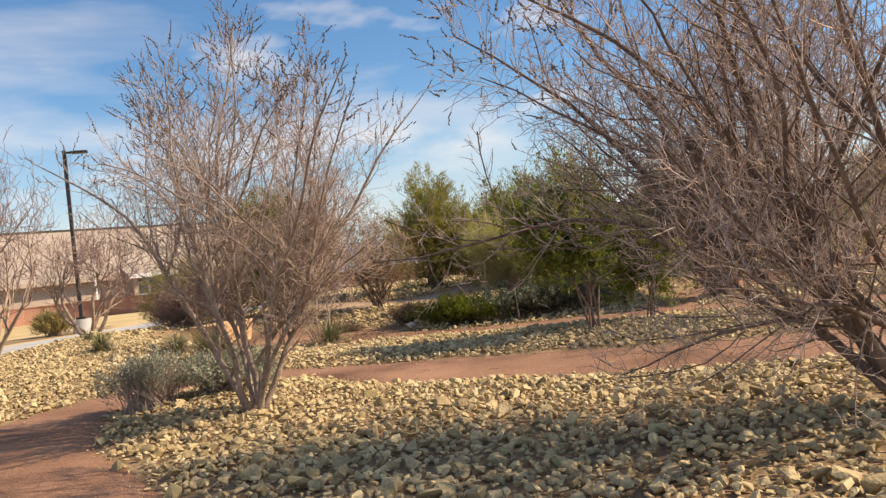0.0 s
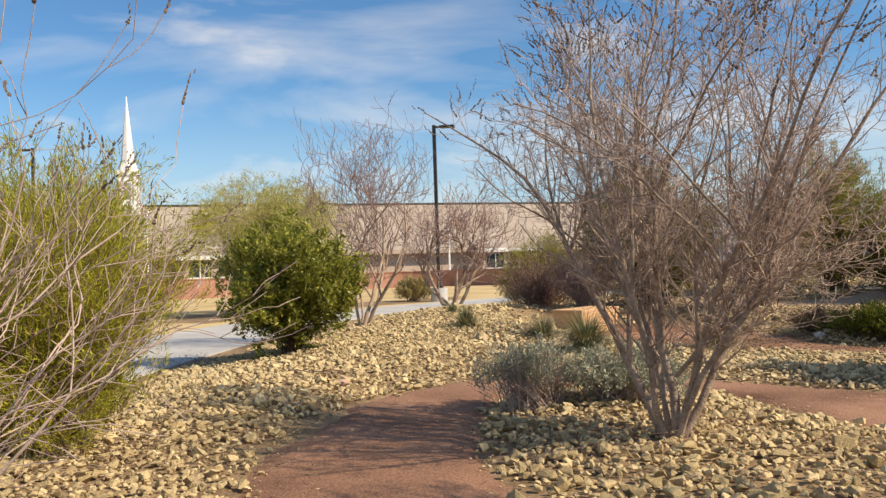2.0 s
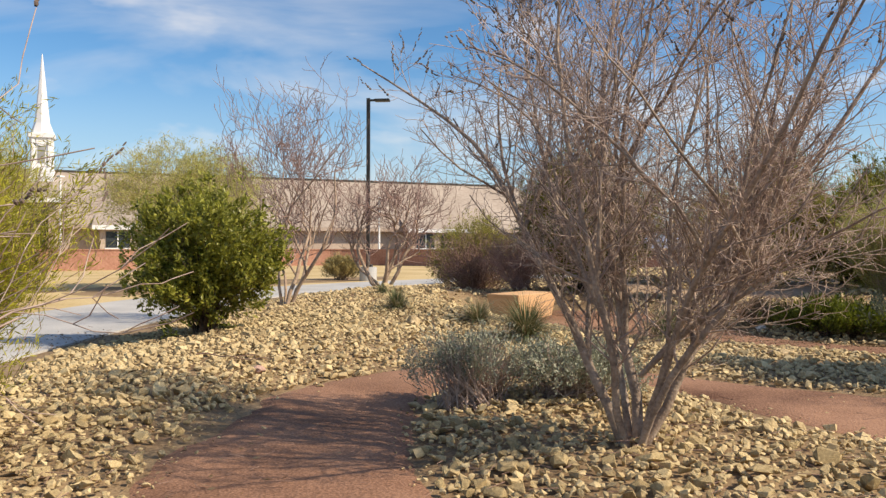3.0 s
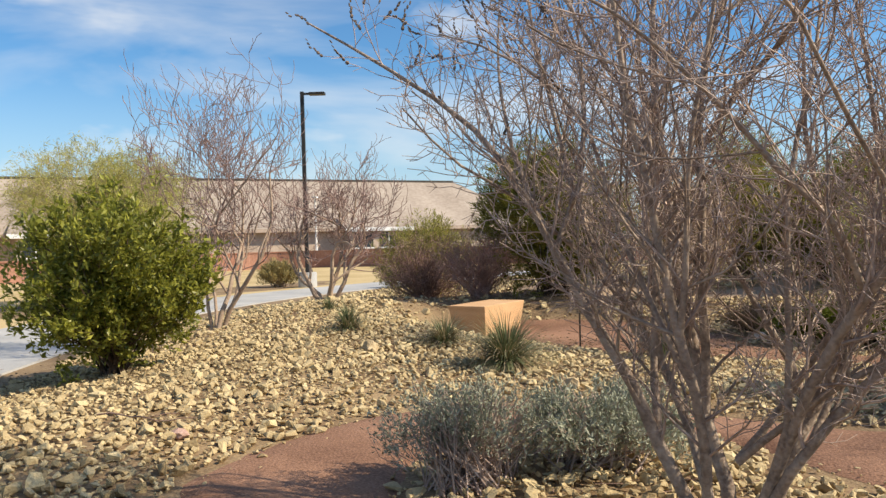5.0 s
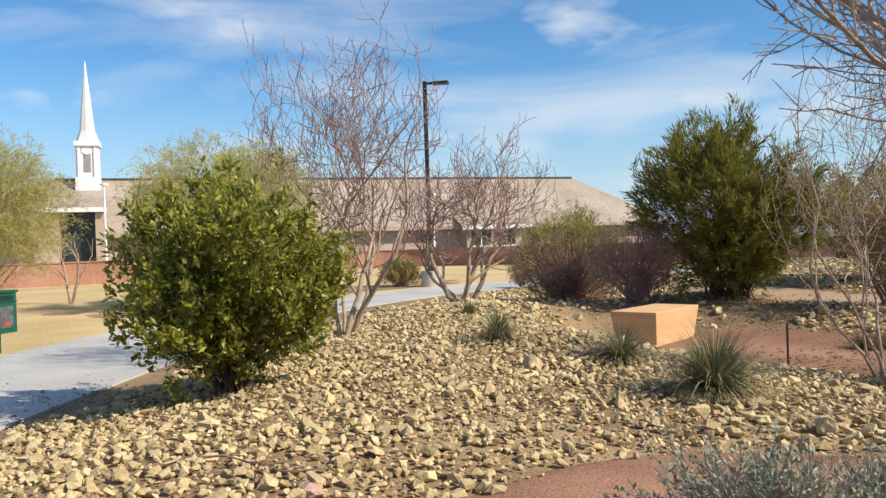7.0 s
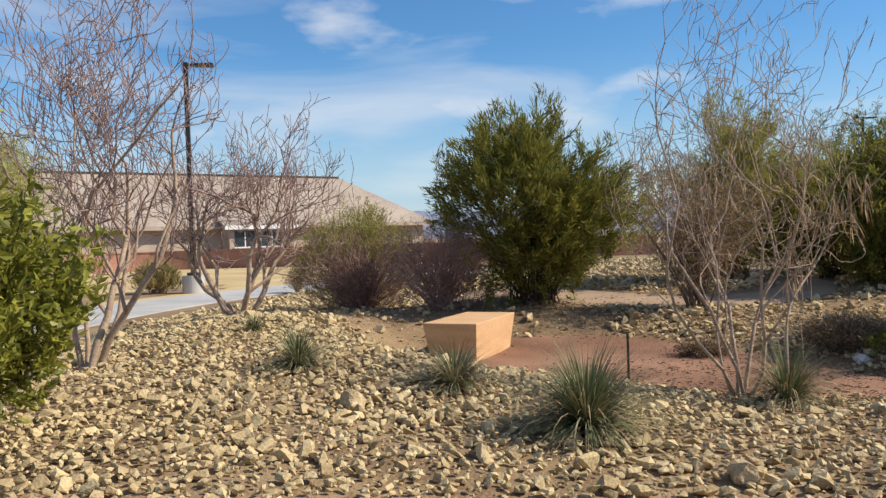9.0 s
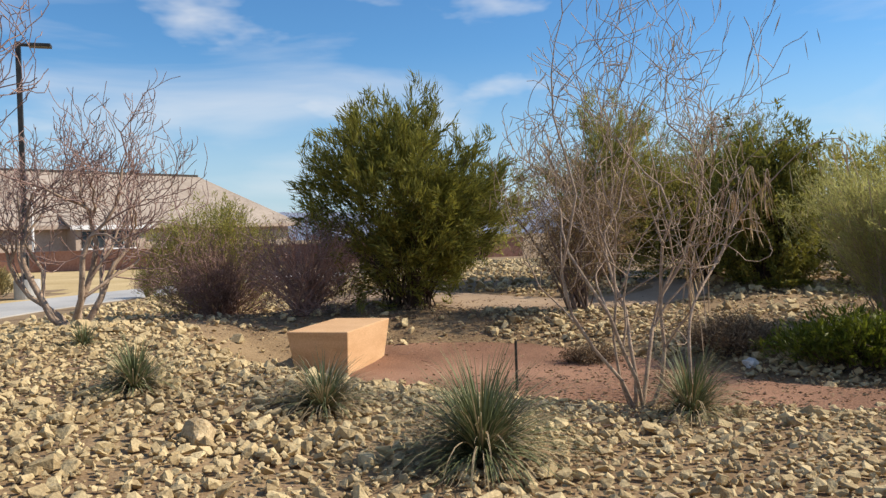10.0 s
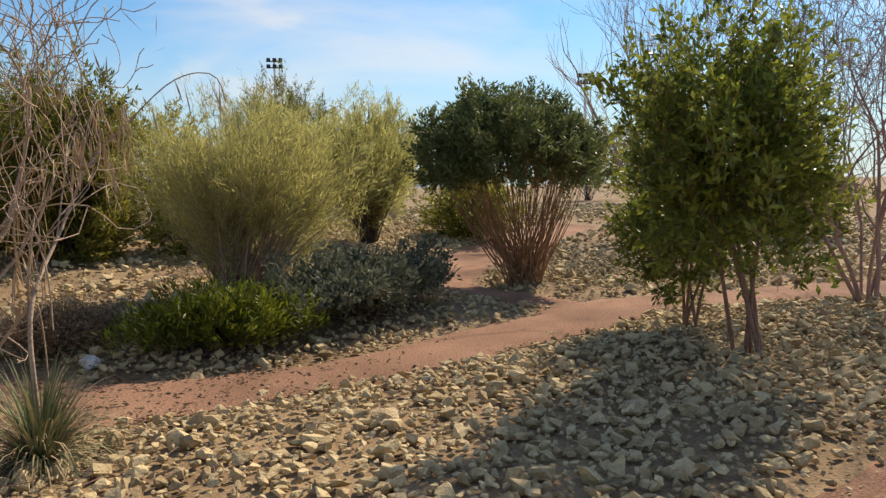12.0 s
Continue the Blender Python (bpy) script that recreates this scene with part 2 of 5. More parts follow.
def cone(bm, at, r0, r1, height, sides=16):
    m = Matrix.Translation(Vector(at) + Vector((0, 0, height / 2)))
    bmesh.ops.create_cone(bm, cap_ends=True, segments=sides, radius1=r0, radius2=r1, depth=height, matrix=m)
    return bm


def tubes(p0, p1, r0, r1, sides=4):
    """Tapered sticks from arrays of their ends and radii."""
    p0, p1, r0, r1 = (np.asarray(a, float) for a in (p0, p1, r0, r1))
    d = p1 - p0
    d /= np.linalg.norm(d, axis=1, keepdims=True) + 1e-9
    ref = np.where(np.abs(d[:, 2:3]) < 0.9, np.array([[0, 0, 1.0]]), np.array([[1.0, 0, 0]]))
    u = np.cross(d, ref)
    u /= np.linalg.norm(u, axis=1, keepdims=True) + 1e-9
    v = np.cross(d, u)
    a = np.arange(sides) * 2 * np.pi / sides
    ring = np.cos(a)[None, :, None] * u[:, None] + np.sin(a)[None, :, None] * v[:, None]
    verts = np.concatenate([p0[:, None] + ring * r0[:, None, None], p1[:, None] + ring * r1[:, None, None]], 1).reshape(-1, 3)
    i = np.arange(sides)
    j = (i + 1) % sides
    quad = np.stack([i, j, j + sides, i + sides], 1)
    faces = (quad[None] + (np.arange(len(p0)) * 2 * sides)[:, None, None]).reshape(-1, 4)
    return verts, faces


def leaves(rng, at, along, length, width, turn=0.6):
    """Small diamond leaves at places, pointing along, each turned at random."""
    n = len(at)
    d = along + rng.normal(0, turn, (n, 3))
    d /= np.linalg.norm(d, axis=1, keepdims=True) + 1e-9
    s = np.cross(d, rng.normal(0, 1, (n, 3)))
    s /= np.linalg.norm(s, axis=1, keepdims=True) + 1e-9
    up = np.cross(s, d)
    ln = (length * rng.uniform(0.6, 1.4, n))[:, None]
    w = (width * rng.uniform(0.6, 1.4, n))[:, None]
    verts = np.stack([at, at + d * ln * 0.5 + s * w * 0.5 + up * w * 0.15, at + d * ln, at + d * ln * 0.5 - s * w * 0.5 + up * w * 0.15], 1).reshape(-1, 3)
    faces = np.arange(4 * n).reshape(n, 4)
    return verts, faces


def step(a, b, v):
    k = np.clip((v - a) / (b - a), 0, 1)
    return k * k * (3 - 2 * k)


def spline(points, gap=0.12):
    """A smooth line through points, in equal steps."""
    p = np.array(points, float)
    p = np.vstack([2 * p[0] - p[1], p, 2 * p[-1] - p[-2]])
    out = []
    for i in range(1, len(p) - 2):
        n = max(2, int(np.linalg.norm(p[i + 1] - p[i]) / gap))
        t = np.linspace(0, 1, n, endpoint=False)[:, None]
        a, b, c, d = p[i - 1], p[i], p[i + 1], p[i + 2]
        out.append(0.5 * (2 * b + (c - a) * t + (2 * a - 5 * b + 4 * c - d) * t ** 2 + (3 * b - a - 3 * c + d) * t ** 3))
    return np.vstack(out + [p[-2:-1]])


# ---- plan: centre lines as x, y, half width ----
PATH_A = spline([(7.5, -22.0, 0.8), (4.5, -12.0, 0.8), (1.9, -4.0, 0.8), (1.0, -1.0, 0.8), (-0.2, 1.6, 0.8), (-1.6, 4.0, 0.78), (-3.0, 5.8, 0.8), (-4.0, 7.1, 0.82), (-4.6, 8.4, 0.75), (-4.72, 9.6, 0.62), (-4.3, 10.7, 0.6), (-3.4, 11.15, 0.5), (-2.5, 11.1, 0.42), (-1.85, 10.8, 0.45), (-0.9, 10.3, 0.85), (0.2, 9.95, 0.95), (2.2, 9.4, 0.95), (5.5, 9.2, 0.95), (11, 10.0, 1.0)])
PATH_B = spline([(-5.5, 17.1, 0.9), (-4.7, 16.95, 1.15), (-3.9, 16.6, 1.25), (-3.0, 15.9, 1.15), (-2.2, 15.15, 0.6), (-0.9, 14.55, 0.38), (0.5, 14.3, 0.42), (2.0, 14.2, 0.5), (3.6, 14.1, 0.5), (5.2, 13.0, 0.55), (7.5, 11.4, 0.6), (10, 10.2, 0.7)])
PATH_C = spline([(-9.0, 21.6, 0.5), (-6.5, 21.5, 0.5), (-4.6, 20.7, 0.6), (-3.2, 20.1, 0.55), (-2.0, 20.1, 0.5), (-1.2, 20.6, 0.5), (-0.75, 21.4, 0.45), (-0.8, 23.5, 0.45), (-0.5, 31, 0.6)])
PATH_D = spline([(3.0, 14.6, 0.3), (3.5, 16.5, 0.35), (4.6, 17.6, 0.4), (7.0, 18.6, 0.5), (12, 20, 0.6)])
WALK_1 = spline([(6.0, -28.0, 1.5), (-1.5, -11.0, 1.5), (-6.5, 0.0, 1.5), (-9.0, 5.0, 1.5), (-11.0, 9.5, 1.5), (-12.8, 13.6, 1.5), (-14.4, 18.0, 1.5), (-15.0, 22.0, 1.5), (-14.8, 26.0, 1.4), (-13.8, 30.0, 1.4), (-12.0, 35.0, 1.4), (-9.0, 41.0, 1.4)])
WALK_2 = spline([(-13.6, 15.9, 1.2), (-17.0, 16.2, 1.3), (-21.0, 16.3, 1.3), (-28.0, 15.4, 1.3), (-40.0, 12.5, 1.3)])


def outside(x, y, *lines):
    """How far places lie outside the nearest of the lines."""
    x, y = np.atleast_1d(x).astype(float), np.atleast_1d(y).astype(float)
    best = np.full(x.shape, 1e9)
    for line in lines:
        for k in range(0, len(line), 2):
            cx, cy, w = line[k]
            best = np.minimum(best, np.hypot(x - cx, y - cy) - w)
    return best


def base_height(x, y):
    """The lie of the land without the beds."""
    rise = (0.28 * step(17.0, 19.5, y) + 0.22 * step(19.0, 22.0, y)) * step(-8.0, -5.5, x)
    rise = np.maximum(rise, 0.24 * step(15.2, 17.2, y) * step(-2.6, -1.2, x) * step(3.6, 2.0, x))
    return rise * step(60, 30, y)


def height(x, y, da=None, dw=None):
    x, y = np.atleast_1d(x).astype(float), np.atleast_1d(y).astype(float)
    if da is None:
        da, dw = outside(x, y, PATH_A, PATH_B, PATH_C, PATH_D), outside(x, y, WALK_1, WALK_2)
    near = step(-0.05, 0.7, da) * step(0.0, 1.6, dw)
    inside = step(-26, -13, x) * step(26, 12, x) * step(-10, -2, y) * step(40, 26, y)
    left = (x < -2.0) * step(0.0, 2.2, dw)
    berm = 0.30 * np.exp(-((x + 7.6) / 2.6) ** 2 - ((y - 15.6) / 4.2) ** 2) + 0.22 * np.exp(-((x + 9.2) / 2.2) ** 2 - ((y - 18.2) / 3.0) ** 2) + 0.07 * np.exp(-((x + 6.3) / 1.5) ** 2 - ((y - 10.5) / 2.5) ** 2)
    lumps = 0.02 * np.sin(1.9 * x + 0.7 * y) * np.sin(1.3 * y - 0.5 * x + 1.0)
    return base_height(x, y) + near * inside * (0.055 + lumps) + berm * left * step(0.0, 1.2, da)


def hz(x, y):
    return float(height(x, y)[0])


# ---- ground ----
def graded(lo, hi, gap, reach):
    mid = np.arange(lo, hi + gap / 2, gap)
    out = gap * np.cumsum(1.35 ** np.arange(1, 60))
    out = out[out < reach]
    return np.concatenate([(lo - out)[::-1], mid, hi + out])


gx, gy = graded(-18, 9, 0.2, 4200), graded(-2, 27, 0.2, 4200)
GX, GY = np.meshgrid(gx, gy)
d_paths, d_walks = outside(GX.ravel(), GY.ravel(), PATH_A, PATH_B, PATH_C, PATH_D), outside(GX.ravel(), GY.ravel(), WALK_1, WALK_2)
GZ = height(GX.ravel(), GY.ravel(), d_paths, d_walks) - 0.02
nx = len(gx)
ii = np.arange(len(gy) - 1)[:, None] * nx + np.arange(nx - 1)[None]
quads = np.stack([ii, ii + 1, ii + 1 + nx, ii + nx], -1).reshape(-1, 4)
ground = new("ground", mesh_from("ground", np.stack([GX.ravel(), GY.ravel(), GZ], 1), quads, M_SOIL, True))
tagged(ground, "bare tan desert soil under rock mulch", "ground", kind="structure")


def ribbon(name, line, mat, label, category, lift, ragged=0.06, thick=0.0, seed=0):
    rng = np.random.default_rng(seed)
    n, across = len(line), 9
    t = np.gradient(line[:, :2], axis=0)
    t /= np.linalg.norm(t, axis=1, keepdims=True)
    side = np.stack([-t[:, 1], t[:, 0]], 1)
    wl_, wr_ = (line[:, 2] + ragged * np.convolve(rng.normal(0, 1, n + 8), np.ones(9) / 3, "valid")[:n] for _ in range(2))
    k = np.linspace(-1, 1, across)
    w = np.where(k[None] < 0, wl_[:, None], wr_[:, None]) * k[None]
    x = line[:, None, 0] + side[:, None, 0] * w
    y = line[:, None, 1] + side[:, None, 1] * w
    z = base_height(x, y) + lift + (0.0 if thick else -0.03 * (np.abs(k[None]) > 0.99))
    verts = np.stack([x, y, z], -1)
    if thick:
        edge = verts[:, [0, -1]].copy()
        edge[..., 2] -= thick
        verts = np.concatenate([edge[:, :1], verts, edge[:, 1:]], 1)
        across += 2
    i = np.arange(n - 1)[:, None] * across + np.arange(across - 1)[None]
    f = np.stack([i, i + 1, i + 1 + across, i + across], -1).reshape(-1, 4)[:, ::-1]
    ob = new(name, mesh_from(name, verts.reshape(-1, 3), f, mat, not thick))
    return tagged(ob, label, category, kind="structure")


ribbon("path_1", PATH_A, M_PATH, "reddish decomposed granite footpath between rock beds", "path", 0.012, seed=1)
ribbon("path_2", PATH_B, M_PATH, "reddish granite path and clearing beside the stone bench", "path", 0.018, seed=2)
ribbon("path_3", PATH_C, M_PATH_GREY, "pale tan granite path behind the shrubs", "path", 0.012, seed=3)
ribbon("path_4", PATH_D, M_PATH, "narrow reddish granite side path", "path", 0.008, seed=4)
ribbon("walkway_1", WALK_1, M_CONCRETE, "pale grey concrete walkway curving past the lawn", "walkway", 0.006, 0.0, 0.12, 5)
ribbon("walkway_2", WALK_2, M_CONCRETE, "pale grey concrete walkway branch across the lawn", "walkway", -0.002, 0.0, 0.12, 6)

lx, ly = np.linspace(-75, -13.2, 90), np.linspace(-10, 60, 100)
LX, LY = np.meshgrid(lx, ly)
LX = np.where(LX > -16.5, np.maximum(-70, LX), LX)
lz = base_height(LX, LY) + 0.0
li = np.arange(99)[:, None] * 90 + np.arange(89)[None]
lq = np.stack([li, li + 1, li + 91, li + 90], -1).reshape(-1, 4)
keep = LX.ravel()[lq].max(1) < np.interp(LY.ravel()[lq].mean(1), WALK_1[:, 1], WALK_1[:, 0]) - 0.4
lawn = new("lawn", mesh_from("lawn", np.stack([LX.ravel(), LY.ravel(), lz.ravel()], 1), lq[keep], M_LAWN, True))
tagged(lawn, "dormant straw-coloured winter lawn", "lawn", kind="structure")


# ---- plants ----
def crown_curves(rng, n, rx, ry, z0, z1, fill=0.5, foot=0.12, lean=(0, 0), arch=0.6, steps=6, low=-0.9, fan=0.35):
    """Curved stems from the foot out into a crown of that size."""
    d = rng.normal(0, 1, (n * 3, 3))
    d /= np.linalg.norm(d, axis=1, keepdims=True)
    d = d[d[:, 2] > low][:n]
    n = len(d)
    f = rng.uniform(fill, 1.0, n) ** 0.7
    az = np.arctan2(d[:, 1], d[:, 0])
    ph = rng.uniform(0, 6.28, 4)
    lump = 1 + 0.10 * np.sin(3 * az + ph[0]) * np.cos(3 * d[:, 2] + ph[1]) + 0.09 * np.sin(7 * az + ph[2] + 4 * d[:, 2]) + rng.normal(0, 0.05, n)
    e = np.stack([d[:, 0] * rx * f * lump + lean[0], d[:, 1] * ry * f * lump + lean[1], (z0 + z1) / 2 + d[:, 2] * (z1 - z0) / 2 * f * lump], 1)
    e[:, 2] = np.maximum(e[:, 2], 0.04)
    a = rng.uniform(0, 6.28, n)
    b = np.stack([np.cos(a) * foot, np.sin(a) * foot, np.zeros(n) - 0.03], 1) * rng.uniform(0.2, 1, n)[:, None]
    c = b + (e - b) * np.array([fan, fan, arch])
    c[:, :2] += rng.normal(0, 0.05 * rx, (n, 2))
    t = np.linspace(0, 1, steps)[None, :, None]
    return b[:, None] * (1 - t) ** 2 + 2 * c[:, None] * t * (1 - t) + e[:, None] * t ** 2


def sticks(curves, r0, r1, sides=3):
    n, s, _ = curves.shape
    r = np.linspace(r0, r1, s)
    p0, p1 = curves[:, :-1].reshape(-1, 3), curves[:, 1:].reshape(-1, 3)
    return tubes(p0, p1, np.tile(r[:-1], n), np.tile(r[1:], n), sides)


def on_curves(rng, curves, m, tmin, jitter):
    n, s, _ = curves.shape
    k = rng.integers(0, n, m)
    t = rng.uniform(tmin, 1, m) * (s - 1.001)
    i = t.astype(int)
    a, b = curves[k, i], curves[k, i + 1]
    at = a + (b - a) * (t - i)[:, None] + rng.normal(0, jitter, (m, 3))
    at[:, 2] = np.maximum(at[:, 2], 0.02)
    along = b - a
    along /= np.linalg.norm(along, axis=1, keepdims=True) + 1e-9
    return at, along


def shrub(name, label, x, y, rx, ry, z0, z1, leaf_mat, bark, seed, stems=60, count=9000, sprig=0.28, per=16, jitter=0.03, length=0.06, width=0.012,
          turn=0.6, fill=0.3, foot=0.12, r0=0.012, lean=(0, 0), rise=0.7, low=-0.9, z=None, category="shrub", group="", bumps=1.0, sag=0.0, egg=0.0, gaps=0.0, stick=0.25, fan=0.35):
    """A bush: curved stems from the foot, and a crown of many short leafy sprigs with an uneven outline."""
    rng = np.random.default_rng(seed)
    top = thing(name, label, category, (x, y, hz(x, y) if z is None else z), group)
    n = max(20, count // per)
    d = rng.normal(0, 1, (n * 3, 3))
    d /= np.linalg.norm(d, axis=1, keepdims=True)
    d = d[d[:, 2] > low][:n]
    n = len(d)
    az, ph = np.arctan2(d[:, 1], d[:, 0]), rng.uniform(0, 6.28, 6)
    lump = 1 + bumps * (0.10 * np.sin(2 * az + ph[0] + 2 * d[:, 2]) + 0.10 * np.sin(4 * az + ph[1]) * np.cos(4 * d[:, 2] + ph[2])
                        + 0.07 * np.sin(9 * az + ph[3] + 5 * d[:, 2]) + rng.normal(0, 0.05, n))
    f = rng.uniform(fill ** 2, 1.0, n) ** 0.5 * lump
    mid, half = (z0 + z1) / 2, (z1 - z0) / 2
    e = np.stack([d[:, 0] * rx * f + lean[0], d[:, 1] * ry * f + lean[1], mid + d[:, 2] * half * f], 1)
    slim = 1 - egg * np.clip((0.35 - d[:, 2]) / 1.35, 0, 1)
    e[:, 0] = lean[0] + (e[:, 0] - lean[0]) * slim
    e[:, 1] = lean[1] + (e[:, 1] - lean[1]) * slim
    e[:, 2] = np.maximum(e[:, 2], 0.03)
    if gaps:
        k1, k2, k3 = (rng.normal(0, 1, 3) * 5.5 / max(rx, half) for _ in range(3))
        open_ = np.sin(e @ k1 + ph[4]) + np.sin(e @ k2 + ph[5]) + np.sin(e @ k3)
        stay = open_ > np.quantile(open_, gaps)
        d, e, n = d[stay], e[stay], int(stay.sum())
    way = d * np.array([1, 1, 0.8]) + np.array([0, 0, rise]) + rng.normal(0, 0.3, (n, 3))
    way /= np.linalg.norm(way, axis=1, keepdims=True)
    ln = sprig * rng.uniform(0.5, 1.3, n)[:, None]
    a = e - way * ln
    a[:, 2] = np.maximum(a[:, 2], 0.02)
    m = (a + e) / 2 + rng.normal(0, 0.12, (n, 3)) * ln
    e2 = e - np.array([0, 0, sag]) * ln
    curves = np.stack([a, m, e2], 1)
    tagged(hang("sprig_mass", mesh_from("sprig_mass", *sticks(curves, max(0.0022, r0 * stick), 0.001 + r0 * stick * 0.15), bark), top), kind="stuff")
    c = crown_curves(rng, stems, rx * 0.8, ry * 0.8, z0, z0 + (z1 - z0) * 0.88, 0.55, foot, lean, 0.6, low=-0.55, fan=fan)
    for k in range(min(stems, 14)):
        hang("stem", mesh_from("stem", *sticks(c[k:k + 1], r0 * 1.5, r0 * 0.4, 6), bark, True), top)
    if stems > 14:
        tagged(hang("stem_thicket", mesh_from("stem_thicket", *sticks(c[14:], r0, r0 * 0.3), bark), top), kind="stuff")
    at, along = on_curves(rng, curves, count, 0.12, jitter)
    hang("foliage", mesh_from("foliage", *leaves(rng, at, along, length, width, turn), leaf_mat), top)
    return top


def limb_shape(line, sides):
    """One unbroken tapering limb along a line of places and radii."""
    p = np.array([q for q, _ in line])
    r = np.maximum(np.array([w for _, w in line]), 0.004)
    d = np.gradient(p, axis=0)
    d /= np.linalg.norm(d, axis=1, keepdims=True) + 1e-9
    u = np.cross(d, np.array([0.3, 0.9, 0.1]))
    u /= np.linalg.norm(u, axis=1, keepdims=True) + 1e-9
    v = np.cross(d, u)
    a = np.arange(sides) * 2 * np.pi / sides
    ring = np.cos(a)[None, :, None] * u[:, None] + np.sin(a)[None, :, None] * v[:, None]
    verts = (p[:, None] + ring * r[:, None, None]).reshape(-1, 3)
    i, j = np.arange(sides), (np.arange(sides) + 1) % sides
    quad = np.stack([i, j, j + sides, i + sides], 1)
    return verts, (quad[None] + (np.arange(len(p) - 1) * sides)[:, None, None]).reshape(-1, 4)


def bare_tree(name, label, x, y, seed, bark, stems=5, tall=3.0, lean=0.45, levels=4, kids=(4, 4, 3, 3), ratio=0.62, wiggle=0.14, tropism=0.10,
              r=0.035, angle=(20, 45), droop=0.0, z=None, category="tree", twig_mat=None, spikes=0, pods=0, foot=0.12, first=0.45, group="", fine=0.0025, reach=(9.0, 0.0, 9.0), shift=0.0):
    """A leafless tree of several stems: trunk, twigs and, where it has them, seed spikes or hanging pods."""
    rng = np.random.default_rng(seed)
    top = thing(name, label, category, (x, y, hz(x, y) if z is None else z), group)
    trunks, twigs, tips = [], [], []

    def turn_off(d, a):
        s = np.cross(d, rng.normal(0, 1, 3))
        s /= np.linalg.norm(s) + 1e-9
        return d * math.cos(a) + s * math.sin(a)

    def branch(p, d, ln, rad, lev):
        line = [(p, rad)]
        slack = rng.uniform(0.7, 1.3) if lev else 0.85
        n = 5 if lev == 0 else 4 if lev < levels - 1 else 3
        nodes = []
        for k in range(n):
            d = d + rng.normal(0, wiggle * (1.35 if 0 < lev < 3 else 1.0), 3) + np.array([0, 0, tropism if lev < levels - 1 else tropism - droop])
            d = d / np.linalg.norm(d)
            q = p + d * ln / n
            span = math.hypot(q[0] - shift * max(0.0, 1 - q[2] / 3.0), q[1]) / (min(reach[2], reach[0] + reach[1] * q[2]) * slack)
            if span > 1:
                inward = np.array([-q[0], -q[1], 0.0]) / (math.hypot(q[0], q[1]) + 1e-6)
                d = d * 0.8 + inward * (0.2 if lev else 0.1) + np.array([0, 0, 0.25])
                d = d / np.linalg.norm(d)
                q = p + d * ln / n
                if lev and span > 1.25:
                    twigs.append((p, p + d * max(0.06, rad * 9), nodes[-1][2] if nodes else rad, fine * 0.7))
                    break
            ra, rb = rad * (1 - 0.38 * k / n), rad * (1 - 0.38 * (k + 1) / n)
            if lev > 1:
                twigs.append((p, q, ra, rb))
            p = q
            nodes.append((q, d, rb, (k + 1) / n))
            line.append((q, rb))
        if lev == 0:
            trunks.append((line, []))
        elif lev == 1 and len(line) > 1:
            trunks[-1][1].append(line)
        if not nodes:
            return
        if lev == levels - 1:
            tips.append((p, d))
            return
        for c in range(kids[lev]):
            q, dd, rb, f = nodes[-1] if c == 0 else nodes[min(int(rng.integers(int(first * n) if lev == 0 else 0, n)), len(nodes) - 1)]
            a = radians(rng.uniform(*angle)) * (0.4 if c == 0 else 1)
            branch(q, turn_off(dd, a), ln * ratio * rng.uniform(0.75, 1.2), rb * (0.9 if c == 0 else 0.62), lev + 1)

    total = sum(ratio ** k for k in range(levels)) * 0.9
    for k in range(stems):
        a = 6.28 * (k + rng.uniform(-0.3, 0.3)) / stems
        out = lean * rng.uniform(0.45, 1.5)
        d = np.array([math.cos(a) * out, math.sin(a) * out, 1.0])
        d += rng.normal(0, 0.08, 3)
        start = np.array([math.cos(a) * foot * 0.6, math.sin(a) * foot * 0.6, -0.05])
        branch(start, d / np.linalg.norm(d), tall / total * rng.uniform(0.85, 1.15), r * rng.uniform(0.7, 1.1), 0)
    for line, limbs in trunks:
        bole = hang("trunk", mesh_from("trunk", *limb_shape(line, 8), bark, True), top)
        for sub in limbs:
            hang("limb", mesh_from("limb", *limb_shape(sub, 6), bark, True), bole)
    p0, p1, a, b = (np.array(v) for v in zip(*twigs))
    twig_ob = hang("twig_mass", mesh_from("twig_mass", *tubes(p0, p1, np.maximum(a, fine), np.maximum(b, fine * 0.8), 3), twig_mat or bark, True), top)
    tagged(twig_ob, kind="stuff")
    if spikes:
        spike_mass(top, rng, tips, spikes)
    if pods:
        pick = rng.integers(0, len(tips), pods)
        at = np.array([tips[k][0] for k in pick]) + rng.normal(0, 0.05, (pods, 3))
        along = np.tile(np.array([[0.0, 0, -1.0]]), (pods, 1))
        tagged(hang("seed_pod_mass", mesh_from("seed_pod_mass", *leaves(rng, at, along, 0.14, 0.009, 0.3), M_POD), top, "pale dry hanging seed pods"), kind="stuff")
    return top


